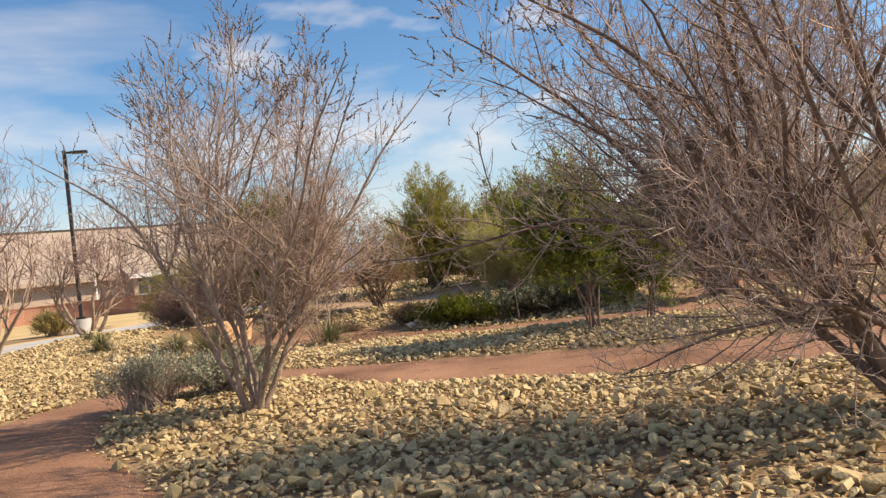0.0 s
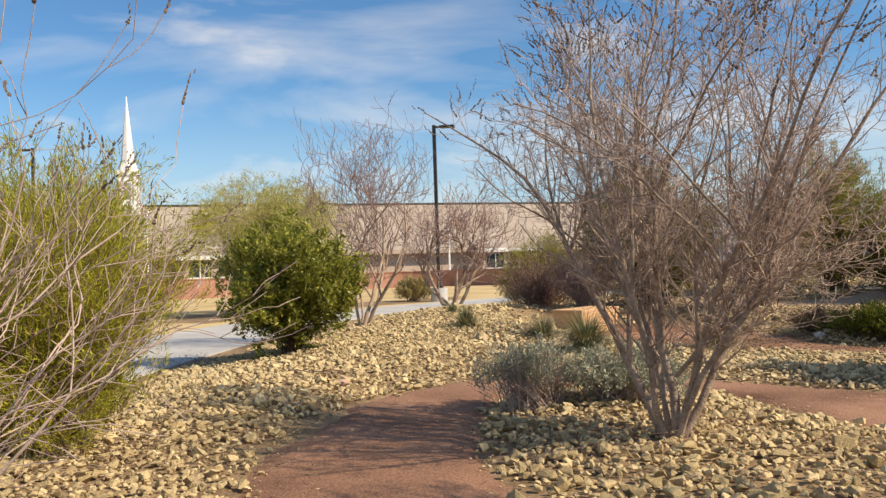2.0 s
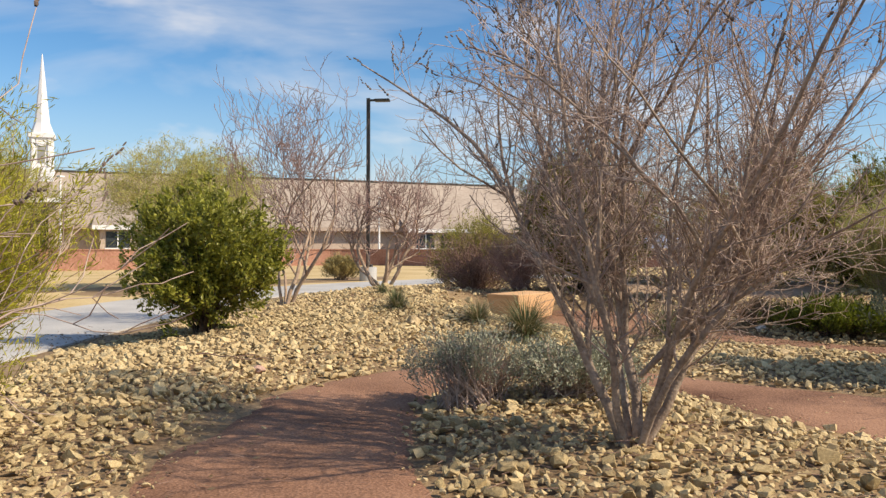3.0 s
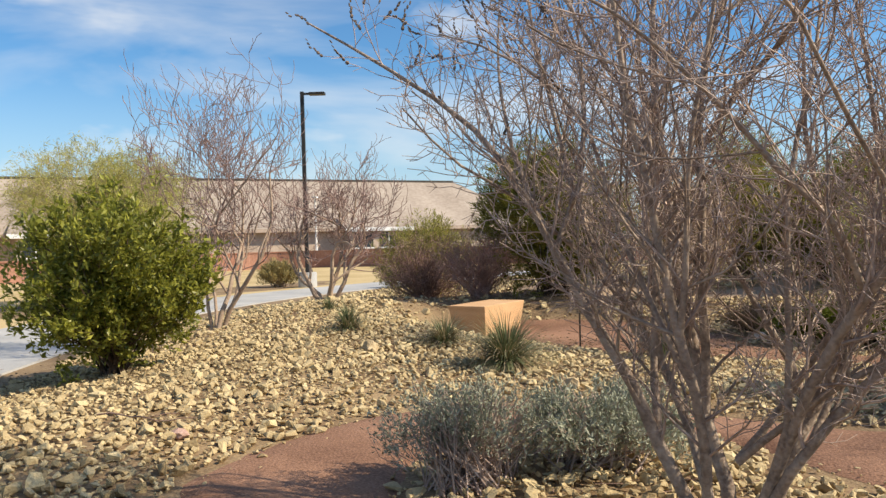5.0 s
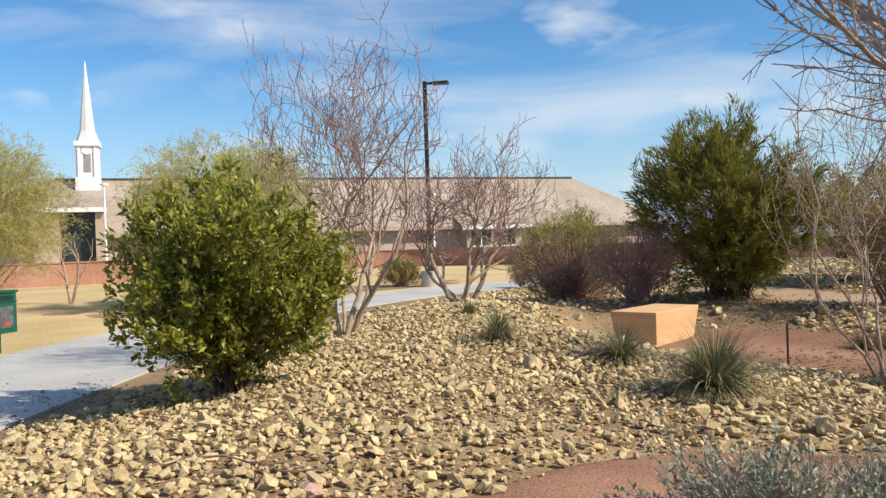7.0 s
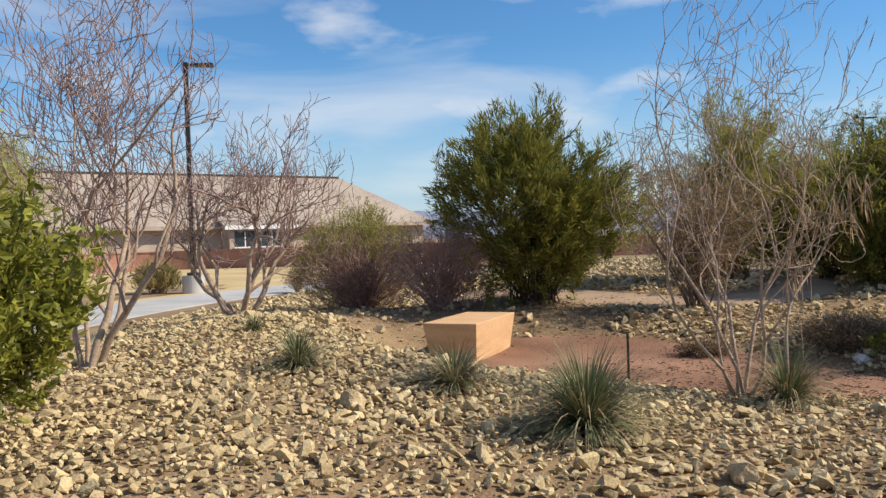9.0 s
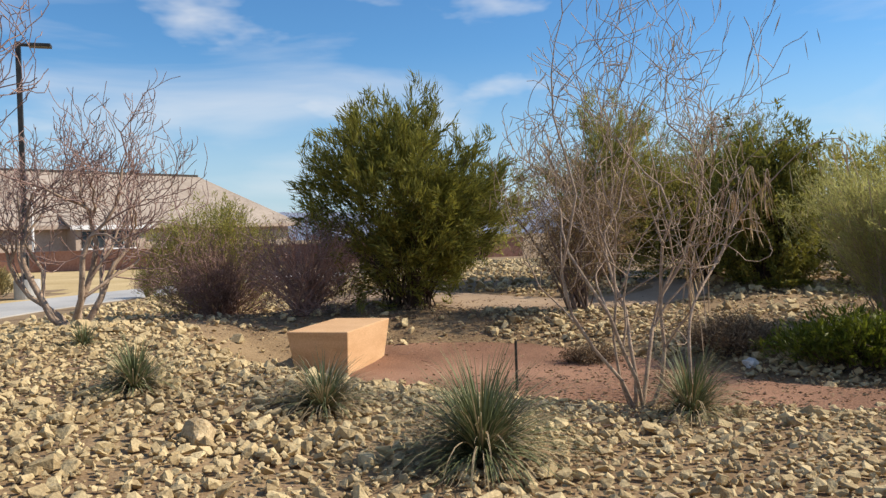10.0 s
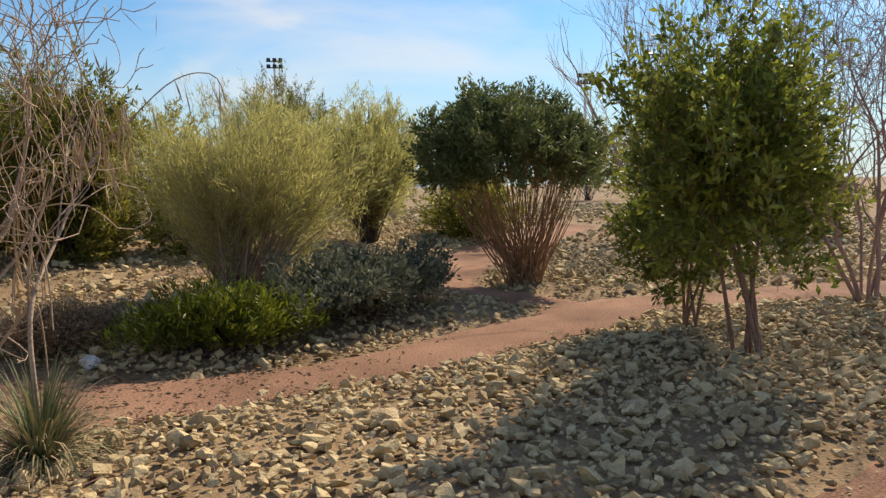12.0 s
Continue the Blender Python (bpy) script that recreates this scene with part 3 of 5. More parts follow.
def spike_tree(name, label, x, y, seed, bark, twig_mat, guides, r=0.03, low=0.5, gap=0.15, bough=0.75, twig=0.3, spikes=300, fine=0.0023, foot=0.05, forks=2, room=None):
    """A leafless vase-shaped tree: stems fanned by bearing, lean and length, paired side branches, fine paired twigs and seed spikes."""
    rng = np.random.default_rng(seed)
    top = thing(name, label, "tree", (x, y, hz(x, y)))
    twigs, tips = [], []

    def run(p, d, ln, n, wig, up):
        pts = [p]
        for _ in range(n):
            d = d + rng.normal(0, wig, 3) + np.array([0, 0, up])
            d = d / np.linalg.norm(d)
            pts.append(pts[-1] + d * ln / n)
        return np.array(pts)

    def along(pts, t):
        k = min(int(t * (len(pts) - 1)), len(pts) - 2)
        f = t * (len(pts) - 1) - k
        d = pts[k + 1] - pts[k]
        return pts[k] + d * f, d / (np.linalg.norm(d) + 1e-9)

    def aside(d, a, roll):
        u = np.cross(d, np.array([0.31, 0.17, 0.93]))
        u /= np.linalg.norm(u) + 1e-9
        v = np.cross(d, u)
        return d * math.cos(a) + (u * math.cos(roll) + v * math.sin(roll)) * math.sin(a)

    def stick_on(pts, ra, rb):
        w = np.linspace(ra, rb, len(pts))
        for k in range(len(pts) - 1):
            twigs.append((pts[k], pts[k + 1], w[k], w[k + 1]))

    def fits(p, k=1.0):
        """Whether a place lies inside the crown."""
        return room is None or math.hypot(p[0], p[1]) < room(math.degrees(math.atan2(p[1], p[0])) % 360, p[2]) * k

    def clothe(bole, pts, ln, ra, start):
        """Paired side branches and twigs along a stem."""
        tips.append((pts[-1], pts[-1] - pts[-2]))
        roll = rng.uniform(0, 3)
        for t in np.arange(start, 0.98, gap / ln):
            roll += 1.57 + rng.normal(0, 0.35)
            for half_turn in (0.0, math.pi):
                if rng.random() < 0.15:
                    continue
                p, dd = along(pts, min(0.99, t + rng.normal(0, 0.008)))
                d2 = aside(dd, radians(rng.uniform(30, 66)), roll + half_turn) + np.array([0, 0, 0.12])
                l2 = bough * (1.1 - 0.7 * t) * rng.uniform(0.4, 1.15)
                rb = min(0.009, max(fine * 1.3, (ra + (0.005 - ra) * t) * 0.42))
                side = run(p, d2 / np.linalg.norm(d2), l2, 5, 0.14, 0.07)
                if not fits(side[-1]):
                    l2 *= 0.45
                    side = run(p, d2 / np.linalg.norm(d2), l2, 5, 0.14, 0.07)
                    if not fits(side[-1], 1.1):
                        continue
                if l2 > 0.6:
                    hang("limb", mesh_from("limb", *limb_shape(list(zip(side, np.linspace(rb, fine, 6))), 5), bark, True), bole)
                else:
                    stick_on(side, rb, fine)
                tips.append((side[-1], side[-1] - side[-2]))
                turn2 = rng.uniform(0, 3)
                for t2 in np.arange(0.14, 0.99, 0.09 / l2):
                    turn2 += 1.57 + rng.normal(0, 0.4)
                    for flip in (0.0, math.pi):
                        if rng.random() < 0.22:
                            continue
                        q, d3 = along(side, t2)
                        d4 = aside(d3, radians(rng.uniform(30, 62)), turn2 + flip) + np.array([0, 0, 0.15])
                        l3 = twig * (1.1 - 0.6 * t2) * rng.uniform(0.3, 1.15)
                        small = run(q, d4 / np.linalg.norm(d4), l3, 3, 0.24, 0.05)
                        stick_on(small, fine, fine * 0.7)
                        tips.append((small[-1], small[-1] - small[-2]))
                        for _ in range(2):
                            q2, d5 = along(small, rng.uniform(0.3, 0.95))
                            d6 = aside(d5, radians(rng.uniform(30, 60)), rng.uniform(0, 6.28))
                            twigs.append((q2, q2 + d6 * rng.uniform(0.04, 0.11), fine * 0.8, fine * 0.55))

    for az, lean, ln, thick, up in guides:
        a = radians(az)
        d = np.array([math.cos(a) * lean, math.sin(a) * lean, 1.0])
        start = np.array([math.cos(a) * foot, math.sin(a) * foot, 0.42 if lean > 0.86 else -0.05])
        pts = run(start, d / np.linalg.norm(d), ln, 12, 0.09, up)
        ra = r * thick
        bole = hang("trunk", mesh_from("trunk", *limb_shape(list(zip(pts, np.linspace(ra, 0.005, len(pts)))), 8), bark, True), top)
        clothe(bole, pts, ln, ra, low / ln)
        for f in range(forks):
            t = low / ln * rng.uniform(0.5, 0.9) + rng.uniform(0.0, 0.22) + 0.1 * f
            p, dd = along(pts, t)
            d2 = aside(dd, radians(rng.uniform(22, 44)), rng.uniform(0, 6.28)) + np.array([0, 0, 0.06])
            l2 = ln * (1 - t) * rng.uniform(0.7, 0.98)
            rb = (ra + (0.005 - ra) * t) * 0.72
            limb = run(p, d2 / np.linalg.norm(d2), l2, 9, 0.11, 0.03)
            for _ in range(6):
                if fits(limb[5]) and fits(limb[-1]):
                    break
                d2 = aside(dd, radians(rng.uniform(12, 34)), rng.uniform(0, 6.28))
                limb = run(p, d2 / np.linalg.norm(d2), l2, 9, 0.11, 0.03)
            fork = hang("limb", mesh_from("limb", *limb_shape(list(zip(limb, np.linspace(rb, 0.004, len(limb)))), 7), bark, True), top)
            clothe(fork, limb, l2, rb, 0.12)
    p0, p1, a, b = (np.array(v) for v in zip(*twigs))
    tagged(hang("twig_mass", mesh_from("twig_mass", *tubes(p0, p1, a, b, 3), twig_mat, True), top), kind="stuff")
    spike_mass(top, rng, tips, spikes)
    return top


def spike_mass(top, rng, tips, spikes):
    """Dark dried seed spikes on the highest and outermost twig ends."""
    order = sorted(tips, key=lambda q: -q[0][2] - 0.45 * math.hypot(q[0][0], q[0][1]) + rng.normal(0, 0.3))[:spikes]
    p0, p1, a, b = [], [], [], []
    for p, d in order:
        ln = rng.uniform(0.08, 0.2)
        dd = d / (np.linalg.norm(d) + 1e-9) + np.array([0, 0, 0.6]) + rng.normal(0, 0.25, 3)
        dd /= np.linalg.norm(dd)
        for k in range(7):
            q = p + dd * ln * k / 7 + rng.normal(0, 0.002, 3)
            p0 += [q, q + dd * ln / 15]
            p1 += [q + dd * ln / 15, q + dd * ln / 7.5]
            w = rng.uniform(0.005, 0.0105) * (1.15 - 0.11 * k)
            a += [w * 0.6, w]
            b += [w, w * 0.6]
            dd = dd + rng.normal(0, 0.07, 3)
            dd /= np.linalg.norm(dd)
    tagged(hang("seed_spike_mass", mesh_from("seed_spike_mass", *tubes(p0, p1, a, b, 4), M_SEED), top, "dark dried seed spikes"), kind="stuff")


def tussock(name, label, x, y, radius, tall, seed, count=170, z=None, dry=0.25):
    rng = np.random.default_rng(seed)
    top = thing(name, label, "grass clump", (x, y, hz(x, y) if z is None else z), "spiky clumps in the rock bed")
    for nm, n, mt, droop in (("leaf_rosette", count, M_BLADE, 1.0), ("dry_rosette", int(count * dry), M_BLADE_DRY, 1.6)):
        a = rng.uniform(0, 6.283, n)
        el = rng.uniform(0.3, 1.5, n) if droop == 1.0 else rng.uniform(0.15, 1.25, n)
        ln = tall * rng.uniform(0.65, 1.25, n)
        bend = rng.uniform(0.15, 0.75, n) * droop * (1.25 - el / 1.6) + rng.uniform(0, 0.25, n)
        pts = [np.stack([np.cos(a) * 0.05 * rng.random(n), np.sin(a) * 0.05 * rng.random(n), np.zeros(n)], 1)]
        for k in range(6):
            e_ = el - bend * 2.2 * (k / 6) ** 1.5
            pts.append(pts[-1] + np.stack([np.cos(e_) * np.cos(a) * radius, np.cos(e_) * np.sin(a) * radius, np.sin(e_)], 1) * (ln / 6)[:, None])
        pts = np.stack(pts, 1)
        pts[..., 2] = np.maximum(pts[..., 2], 0.008)
        k = np.linspace(0, 1, 7)
        side = np.stack([-np.sin(a), np.cos(a), np.zeros(n)], 1)[:, None] * (0.0048 * (1 - k ** 2 * 0.92))[None, :, None]
        verts = np.stack([pts - side, pts + side], 2).reshape(-1, 3)
        i = np.arange(6) * 2
        q = np.stack([i, i + 1, i + 3, i + 2], 1)
        f = (q[None] + (np.arange(n) * 14)[:, None, None]).reshape(-1, 4)
        hang(nm, mesh_from(nm, verts, f, mt), top)
    return top


# bare, seed-bearing trees near the path
def vase(az, z):
    """The reach of the crown: a vase, fuller low down towards the east."""
    if az > 300 or az < 85:
        return min(1.6, 0.5 + 1.0 * z)
    return min(1.4 if 180 < az < 300 else 1.68, 0.22 + 0.5 * z if z < 1.2 else 0.82 + 0.9 * (z - 1.2))


spike_tree("chaste_tree", "leafless multi-stemmed tree with dark seed spikes", -2.2, 8.25, 11, M_BARK_GREY, M_BARK_TWIG,
           [(202, 0.46, 3.45, 1.0, -0.022), (235, 0.3, 3.4, 0.8, 0.0), (60, 0.12, 3.95, 1.1, 0.01), (15, 0.52, 3.6, 0.95, 0.0), (352, 0.4, 3.5, 0.8, 0.0), (120, 0.36, 3.5, 0.8, 0.0), (320, 0.5, 3.2, 0.75, 0.01),
            (25, 0.9, 1.9, 0.5, -0.02), (340, 0.9, 1.8, 0.5, -0.02)],
           r=0.034, low=0.6, gap=0.165, bough=0.88, spikes=600, forks=3, room=vase)
# backlit shade of this tree is put into its darker bark colour
spike_tree("chaste_tree", "large leafless tree with arching branches, bark darkened for backlit shade", 2.6, 5.75, 12, M_BARK_BROWN_SHADE, M_BARK_TWIG,
           [(180, 0.85, 3.8, 1.0, 0.0), (160, 0.6, 4.0, 1.1, 0.01), (205, 0.7, 3.8, 1.0, 0.0), (125, 0.65, 3.8, 0.9, 0.01), (190, 0.3, 4.1, 1.5, 0.01), (40, 0.6, 3.6, 0.9, 0.01),
            (350, 0.75, 3.4, 0.9, 0.01), (275, 0.55, 3.7, 0.9, 0.01), (170, 1.5, 2.5, 0.6, 0.0), (215, 1.4, 2.4, 0.6, 0.0), (130, 1.5, 2.4, 0.6, 0.0)],
           r=0.036, low=0.5, gap=0.16, bough=0.95, twig=0.36, spikes=620, forks=3)
bare_tree("chaste_tree", "bare arching shrub with seed spikes beside the yellow-green bush", -4.6, 4.15, 13, M_BARK_TWIG, stems=12, tall=2.4, lean=0.55, levels=4, kids=(6, 4, 3, 0), ratio=0.6,
          wiggle=0.15, tropism=0.06, r=0.011, angle=(20, 50), spikes=130, foot=0.14, first=0.1)
bare_tree("desert_willow", "slender leafless tree with pinkish grey stems", -8.94, 14.3, 14, M_BARK_PALE, stems=5, tall=3.85, lean=0.34, levels=6, kids=(4, 4, 3, 3, 2, 0), ratio=0.66,
          wiggle=0.24, tropism=0.11, r=0.036, angle=(24, 52), twig_mat=M_BARK_PINK, first=0.2, fine=0.0045, reach=(0.35, 0.33, 1.2))
bare_tree("desert_willow", "spreading leafless tree with pinkish grey stems", -9.07, 18.0, 15, M_BARK_PALE, stems=5, tall=3.2, lean=0.9, levels=6, kids=(4, 4, 3, 3, 2, 0), ratio=0.66,
          wiggle=0.24, tropism=0.12, r=0.044, angle=(24, 54), twig_mat=M_BARK_PINK, first=0.2, fine=0.0048, reach=(0.7, 0.5, 1.65))
bare_tree("desert_willow", "thin pale leafless tree with hanging dry pods", -3.08, 14.45, 16, M_BARK_PALE, stems=6, tall=3.8, lean=0.2, levels=6, kids=(3, 3, 3, 2, 2, 0), ratio=0.66,
          wiggle=0.24, tropism=0.10, r=0.017, angle=(24, 56), droop=0.16, first=0.2, pods=320, foot=0.1, fine=0.0032, reach=(0.4, 0.3, 1.05))
bare_tree("desert_willow", "leafless tree with drooping twigs beside the path", 4.75, 12.15, 17, M_BARK_PINK, stems=7, tall=4.8, lean=0.5, levels=6, kids=(4, 4, 3, 3, 2, 0), ratio=0.68,
          wiggle=0.18, tropism=0.08, r=0.023, angle=(20, 50), droop=0.2, first=0.2, twig_mat=M_BARK_PINK, fine=0.0034)
bare_tree("desert_willow", "tall leafless tree behind the dark green shrubs", 11.0, 17.5, 18, M_BARK_GREY, stems=5, tall=6.0, lean=0.25, levels=5, kids=(4, 3, 3, 3, 0), ratio=0.66,
          wiggle=0.12, tropism=0.12, r=0.05, angle=(15, 38), first=0.3, fine=0.004)
bare_tree("small_sapling", "young forked leafless tree on the lawn", -23.9, 22.0, 19, M_BARK_PALE, stems=2, tall=2.2, lean=0.4, levels=3, kids=(3, 3, 0), r=0.05, z=0.0)

leaner = thing("desert_willow", "leaning leafless stem with a plume of straw-coloured pods", "tree", (-2.78, 14.05, hz(-2.78, 14.05)))
rng_lean = np.random.default_rng(91)
lean_line = spline([(0.0, 0.0, -0.03), (-0.02, 0.05, 0.35), (0.05, 0.2, 0.75), (0.35, 0.5, 1.1), (0.55, 0.55, 1.45), (0.85, 0.55, 1.75)], 0.08)
lean_bole = hang("trunk", mesh_from("trunk", *limb_shape(list(zip(lean_line, np.linspace(0.014, 0.005, len(lean_line)))), 7), M_BARK_PALE, True), leaner)
pod_at = []
for k in range(14):
    q = lean_line[int(len(lean_line) * (0.35 + 0.045 * k))]
    reach_ = rng_lean.normal(0, 0.22, 3) + np.array([0.08, 0.0, 0.16])
    bough_ = spline([q, q + reach_ * 0.6 + np.array([0, 0, 0.06]), q + reach_, q + reach_ * 1.25 - np.array([0, 0, 0.12]), q + reach_ * 1.35 - np.array([0, 0, 0.3])], 0.05)
    hang("limb", mesh_from("limb", *limb_shape(list(zip(bough_, np.linspace(0.005, 0.0015, len(bough_)))), 5), M_BARK_PALE, True), lean_bole)
    if k > 6:
        pod_at += [bough_[int(i)] for i in rng_lean.integers(len(bough_) // 3, len(bough_), 16)]
pod_at = np.array(pod_at) + rng_lean.normal(0, 0.02, (len(pod_at), 3))
tagged(hang("seed_pod_mass", mesh_from("seed_pod_mass", *leaves(rng_lean, pod_at, np.tile(np.array([[0.15, 0.0, -1.0]]), (len(pod_at), 1)), 0.24, 0.012, 0.16), M_POD), leaner, "long straw-coloured hanging pods"), kind="stuff")

# leafy shrubs and trees
shrub("broom_bush", "large yellow-green feathery bush beside the walkway", -6.3, 6.2, 1.25, 1.25, 0.0, 2.4, M_YELLOW_LEAF, M_BARK_RED, 21, stems=130, count=88000, length=0.06, width=0.0075, sprig=0.5, foot=0.3, per=34, turn=0.45, rise=1.1, fill=0.4, egg=0.3, gaps=0.3, r0=0.010)
shrub("green_bush", "dense rounded glossy green bush on the rock bank", -8.3, 11.5, 1.06, 1.06, 0.02, 1.95, M_GREEN_LEAF, M_BARK_DARK, 22, count=26000, length=0.075, width=0.034, turn=0.8, sprig=0.34, per=20, jitter=0.03, bumps=1.5, egg=0.38, gaps=0.28, fill=0.45)
shrub("sage_bush", "low grey-green sage mound at the path edge", -2.95, 9.6, 0.68, 0.52, 0.02, 0.5, M_SAGE_LEAF, M_BARK_TWIG, 23, stems=150, count=14000, length=0.036, width=0.012, sprig=0.2, per=16, jitter=0.014, turn=0.7, foot=0.35, low=-0.2, r0=0.007, fill=0.4, bumps=1.8, gaps=0.3, rise=1.0, stick=0.4, fan=0.55)
shrub("sage_bush", "half-dry brownish sage mound with bare twigs", -3.62, 9.15, 0.5, 0.5, 0.06, 0.64, M_SAGE_LEAF, M_BARK_TWIG, 83, stems=260, count=7500, length=0.034, width=0.011, sprig=0.26, per=11, jitter=0.014, turn=0.7, foot=0.3, low=-0.25, r0=0.006, fill=0.35, bumps=1.9, gaps=0.35, rise=1.0, stick=0.45, fan=0.7)
shrub("acacia_bush", "large dense dark green bush with lighter top", -5.1, 19.7, 1.42, 1.38, 0.0, 3.02, M_BROOM_LEAF, M_BARK_DARK, 24, count=54000, length=0.13, width=0.017, sprig=0.42, per=34, turn=0.3, foot=0.4, fill=0.45, r0=0.011, stems=110, rise=0.75, jitter=0.035, bumps=0.9, egg=0.03, gaps=0.22, fan=0.5)
shrub("olive_shrub", "olive green shrub with straw-coloured top", -8.6, 22.0, 1.35, 1.2, 0.0, 2.2, M_OLIVE_LEAF, M_BARK_RED, 25, count=26000, length=0.09, width=0.013, sprig=0.38, foot=0.2, egg=0.3, gaps=0.25, rise=0.9)
shrub("purple_shrub", "leafless purplish brown shrub behind the bench", -6.45, 19.1, 1.05, 0.9, -0.05, 1.4, M_PURPLE_LEAF, M_BARK_PINK, 26, stems=110, count=9000, length=0.04, width=0.011, sprig=0.4, per=8, foot=0.2, r0=0.010, rise=0.8, egg=0.45, gaps=0.3, bumps=1.6, stick=0.45)
shrub("purple_shrub", "leafless purplish brown shrub at the foot of the olive shrub", -8.0, 20.6, 1.15, 0.9, -0.1, 1.55, M_PURPLE_LEAF, M_BARK_RED, 27, stems=110, count=11000, length=0.04, width=0.011, sprig=0.4, per=8, foot=0.2, r0=0.010, rise=0.8, egg=0.3, gaps=0.25, bumps=1.6, stick=0.45)
shrub("dry_shrub", "half-bare shrub with dark stems and brown dry leaves", -2.75, 19.25, 1.1, 1.0, 0.3, 2.45, M_RUST_LEAF, M_BARK_BROWN_SHADE, 28, stems=26, count=9000, length=0.085, width=0.010, sprig=0.42, per=8, foot=0.22, r0=0.013, sag=0.6, egg=0.35, gaps=0.25, fan=0.5)
shrub("olive_shrub", "tall olive green shrub behind the granite path", -1.7, 22.3, 1.15, 1.15, -0.2, 3.35, M_OLIVE_LEAF, M_BARK_RED, 29, count=34000, length=0.11, width=0.014, sprig=0.42, per=26, turn=0.4, foot=0.3, gaps=0.2)
shrub("olive_shrub", "rounded olive green shrub behind the granite path", 0.0, 22.4, 1.55, 1.1, -0.2, 2.35, M_OLIVE_LEAF, M_BARK_DARK, 30, count=34000, length=0.11, width=0.015, sprig=0.42, per=26, turn=0.4, foot=0.3, gaps=0.2)
shrub("dark_tree", "dark green dense tree behind the thin bare tree", 0.55, 20.9, 1.0, 0.95, -0.25, 2.5, M_BROOM_LEAF, M_BARK_DARK, 31, count=30000, length=0.10, width=0.028, sprig=0.34, foot=0.2, turn=0.6, category="tree", gaps=0.25, rise=1.0, bumps=1.5)
shrub("olive_bush", "rounded feathery olive bush on bare reddish stems", 0.28, 16.8, 1.3, 1.2, 0.3, 2.05, M_FEATHER_LEAF, M_BARK_PALE, 32, stems=170, count=52000, length=0.075, width=0.007, sprig=0.46, per=30, turn=0.4, foot=0.28, r0=0.008, low=-0.8, rise=1.1, fill=0.35, egg=0.42, lean=(0.12, -0.1), gaps=0.25, bumps=1.5, fan=0.5)
shrub("olive_bush", "tall feathery olive bush at the back of the bed", 5.1, 19.9, 1.2, 1.1, 0.2, 2.6, M_FEATHER_LEAF, M_BARK_DARK, 33, stems=90, count=34000, length=0.10, width=0.011, sprig=0.46, per=30, turn=0.4, rise=1.1, foot=0.15, egg=0.5, gaps=0.2)
shrub("olive_bush", "dark olive bush showing over the nearer bushes", 1.3, 24.8, 1.7, 1.4, 0.2, 3.3, M_BROOM_LEAF, M_BARK_DARK, 34, count=28000, length=0.09, width=0.012, sprig=0.42, per=22, rise=0.9, foot=0.15)
shrub("olive_bush", "dark olive bush rising behind the feathery bushes", 5.8, 23.0, 1.5, 1.3, 0.1, 3.1, M_BROOM_LEAF, M_BARK_DARK, 47, count=30000, length=0.11, width=0.014, sprig=0.42, per=26, turn=0.4, rise=0.9, foot=0.25)
shrub("green_shrub", "low dark green shrub between the feathery bushes", 2.3, 20.6, 1.0, 0.9, -0.1, 1.35, M_GREEN_LEAF, M_BARK_DARK, 48, count=14000, length=0.07, width=0.026, sprig=0.25, turn=0.9, foot=0.25)
shrub("green_shrub", "low dark green shrub beside the umbrella-shaped shrub", 7.6, 19.6, 1.1, 1.0, -0.1, 1.3, M_GREEN_LEAF, M_BARK_DARK, 49, count=14000, length=0.07, width=0.026, sprig=0.25, turn=0.9, foot=0.25)
shrub("mop_tree", "umbrella-shaped dark green shrub on orange-brown bare stems", 4.2, 16.1, 1.38, 1.3, 0.75, 2.55, M_DARK_LEAF, M_BARK_ORANGE, 35, stems=130, count=40000, length=0.08, width=0.027, sprig=0.2, per=22, turn=0.8, foot=0.26, r0=0.010, low=-0.45, fill=0.5, bumps=0.9, lean=(-0.1, 0.12), gaps=0.15, fan=0.75)
shrub("green_tree", "small glossy green tree on several thin trunks", 1.4, 12.2, 0.84, 0.84, 0.5, 2.42, M_TREE_LEAF, M_BARK_RED, 36, stems=6, count=21000, length=0.07, width=0.028, sprig=0.3, per=18, turn=0.8, foot=0.12, r0=0.012, low=-0.8, category="tree", bumps=1.7, lean=(-0.22, 0.08), gaps=0.22, fill=0.4)
shrub("green_tree", "small glossy green tree with low branches", 2.3, 13.05, 0.62, 0.62, 0.2, 1.7, M_TREE_LEAF, M_BARK_RED, 37, stems=5, count=11000, length=0.07, width=0.028, sprig=0.28, per=18, turn=0.8, foot=0.12, r0=0.011, low=-0.8, category="tree", bumps=1.7, gaps=0.2, fill=0.4)
shrub("low_shrub", "bright green low shrub at the path edge", -0.7, 15.65, 0.8, 0.55, -0.1, 0.48, M_BRIGHT_LEAF, M_BARK_DARK, 38, count=11000, length=0.075, width=0.017, turn=0.45, sprig=0.26, per=14, foot=0.4, low=-0.1, r0=0.006, bumps=1.8, gaps=0.25, rise=0.8)
shrub("low_shrub", "low grey-green shrub mound at the path edge", 0.95, 15.8, 1.2, 0.7, -0.1, 0.6, M_GREYGREEN_LEAF, M_BARK_DARK, 39, count=15000, length=0.065, width=0.028, turn=0.7, sprig=0.2, foot=0.6, low=-0.1, r0=0.006, gaps=0.25, bumps=1.7, rise=0.9)
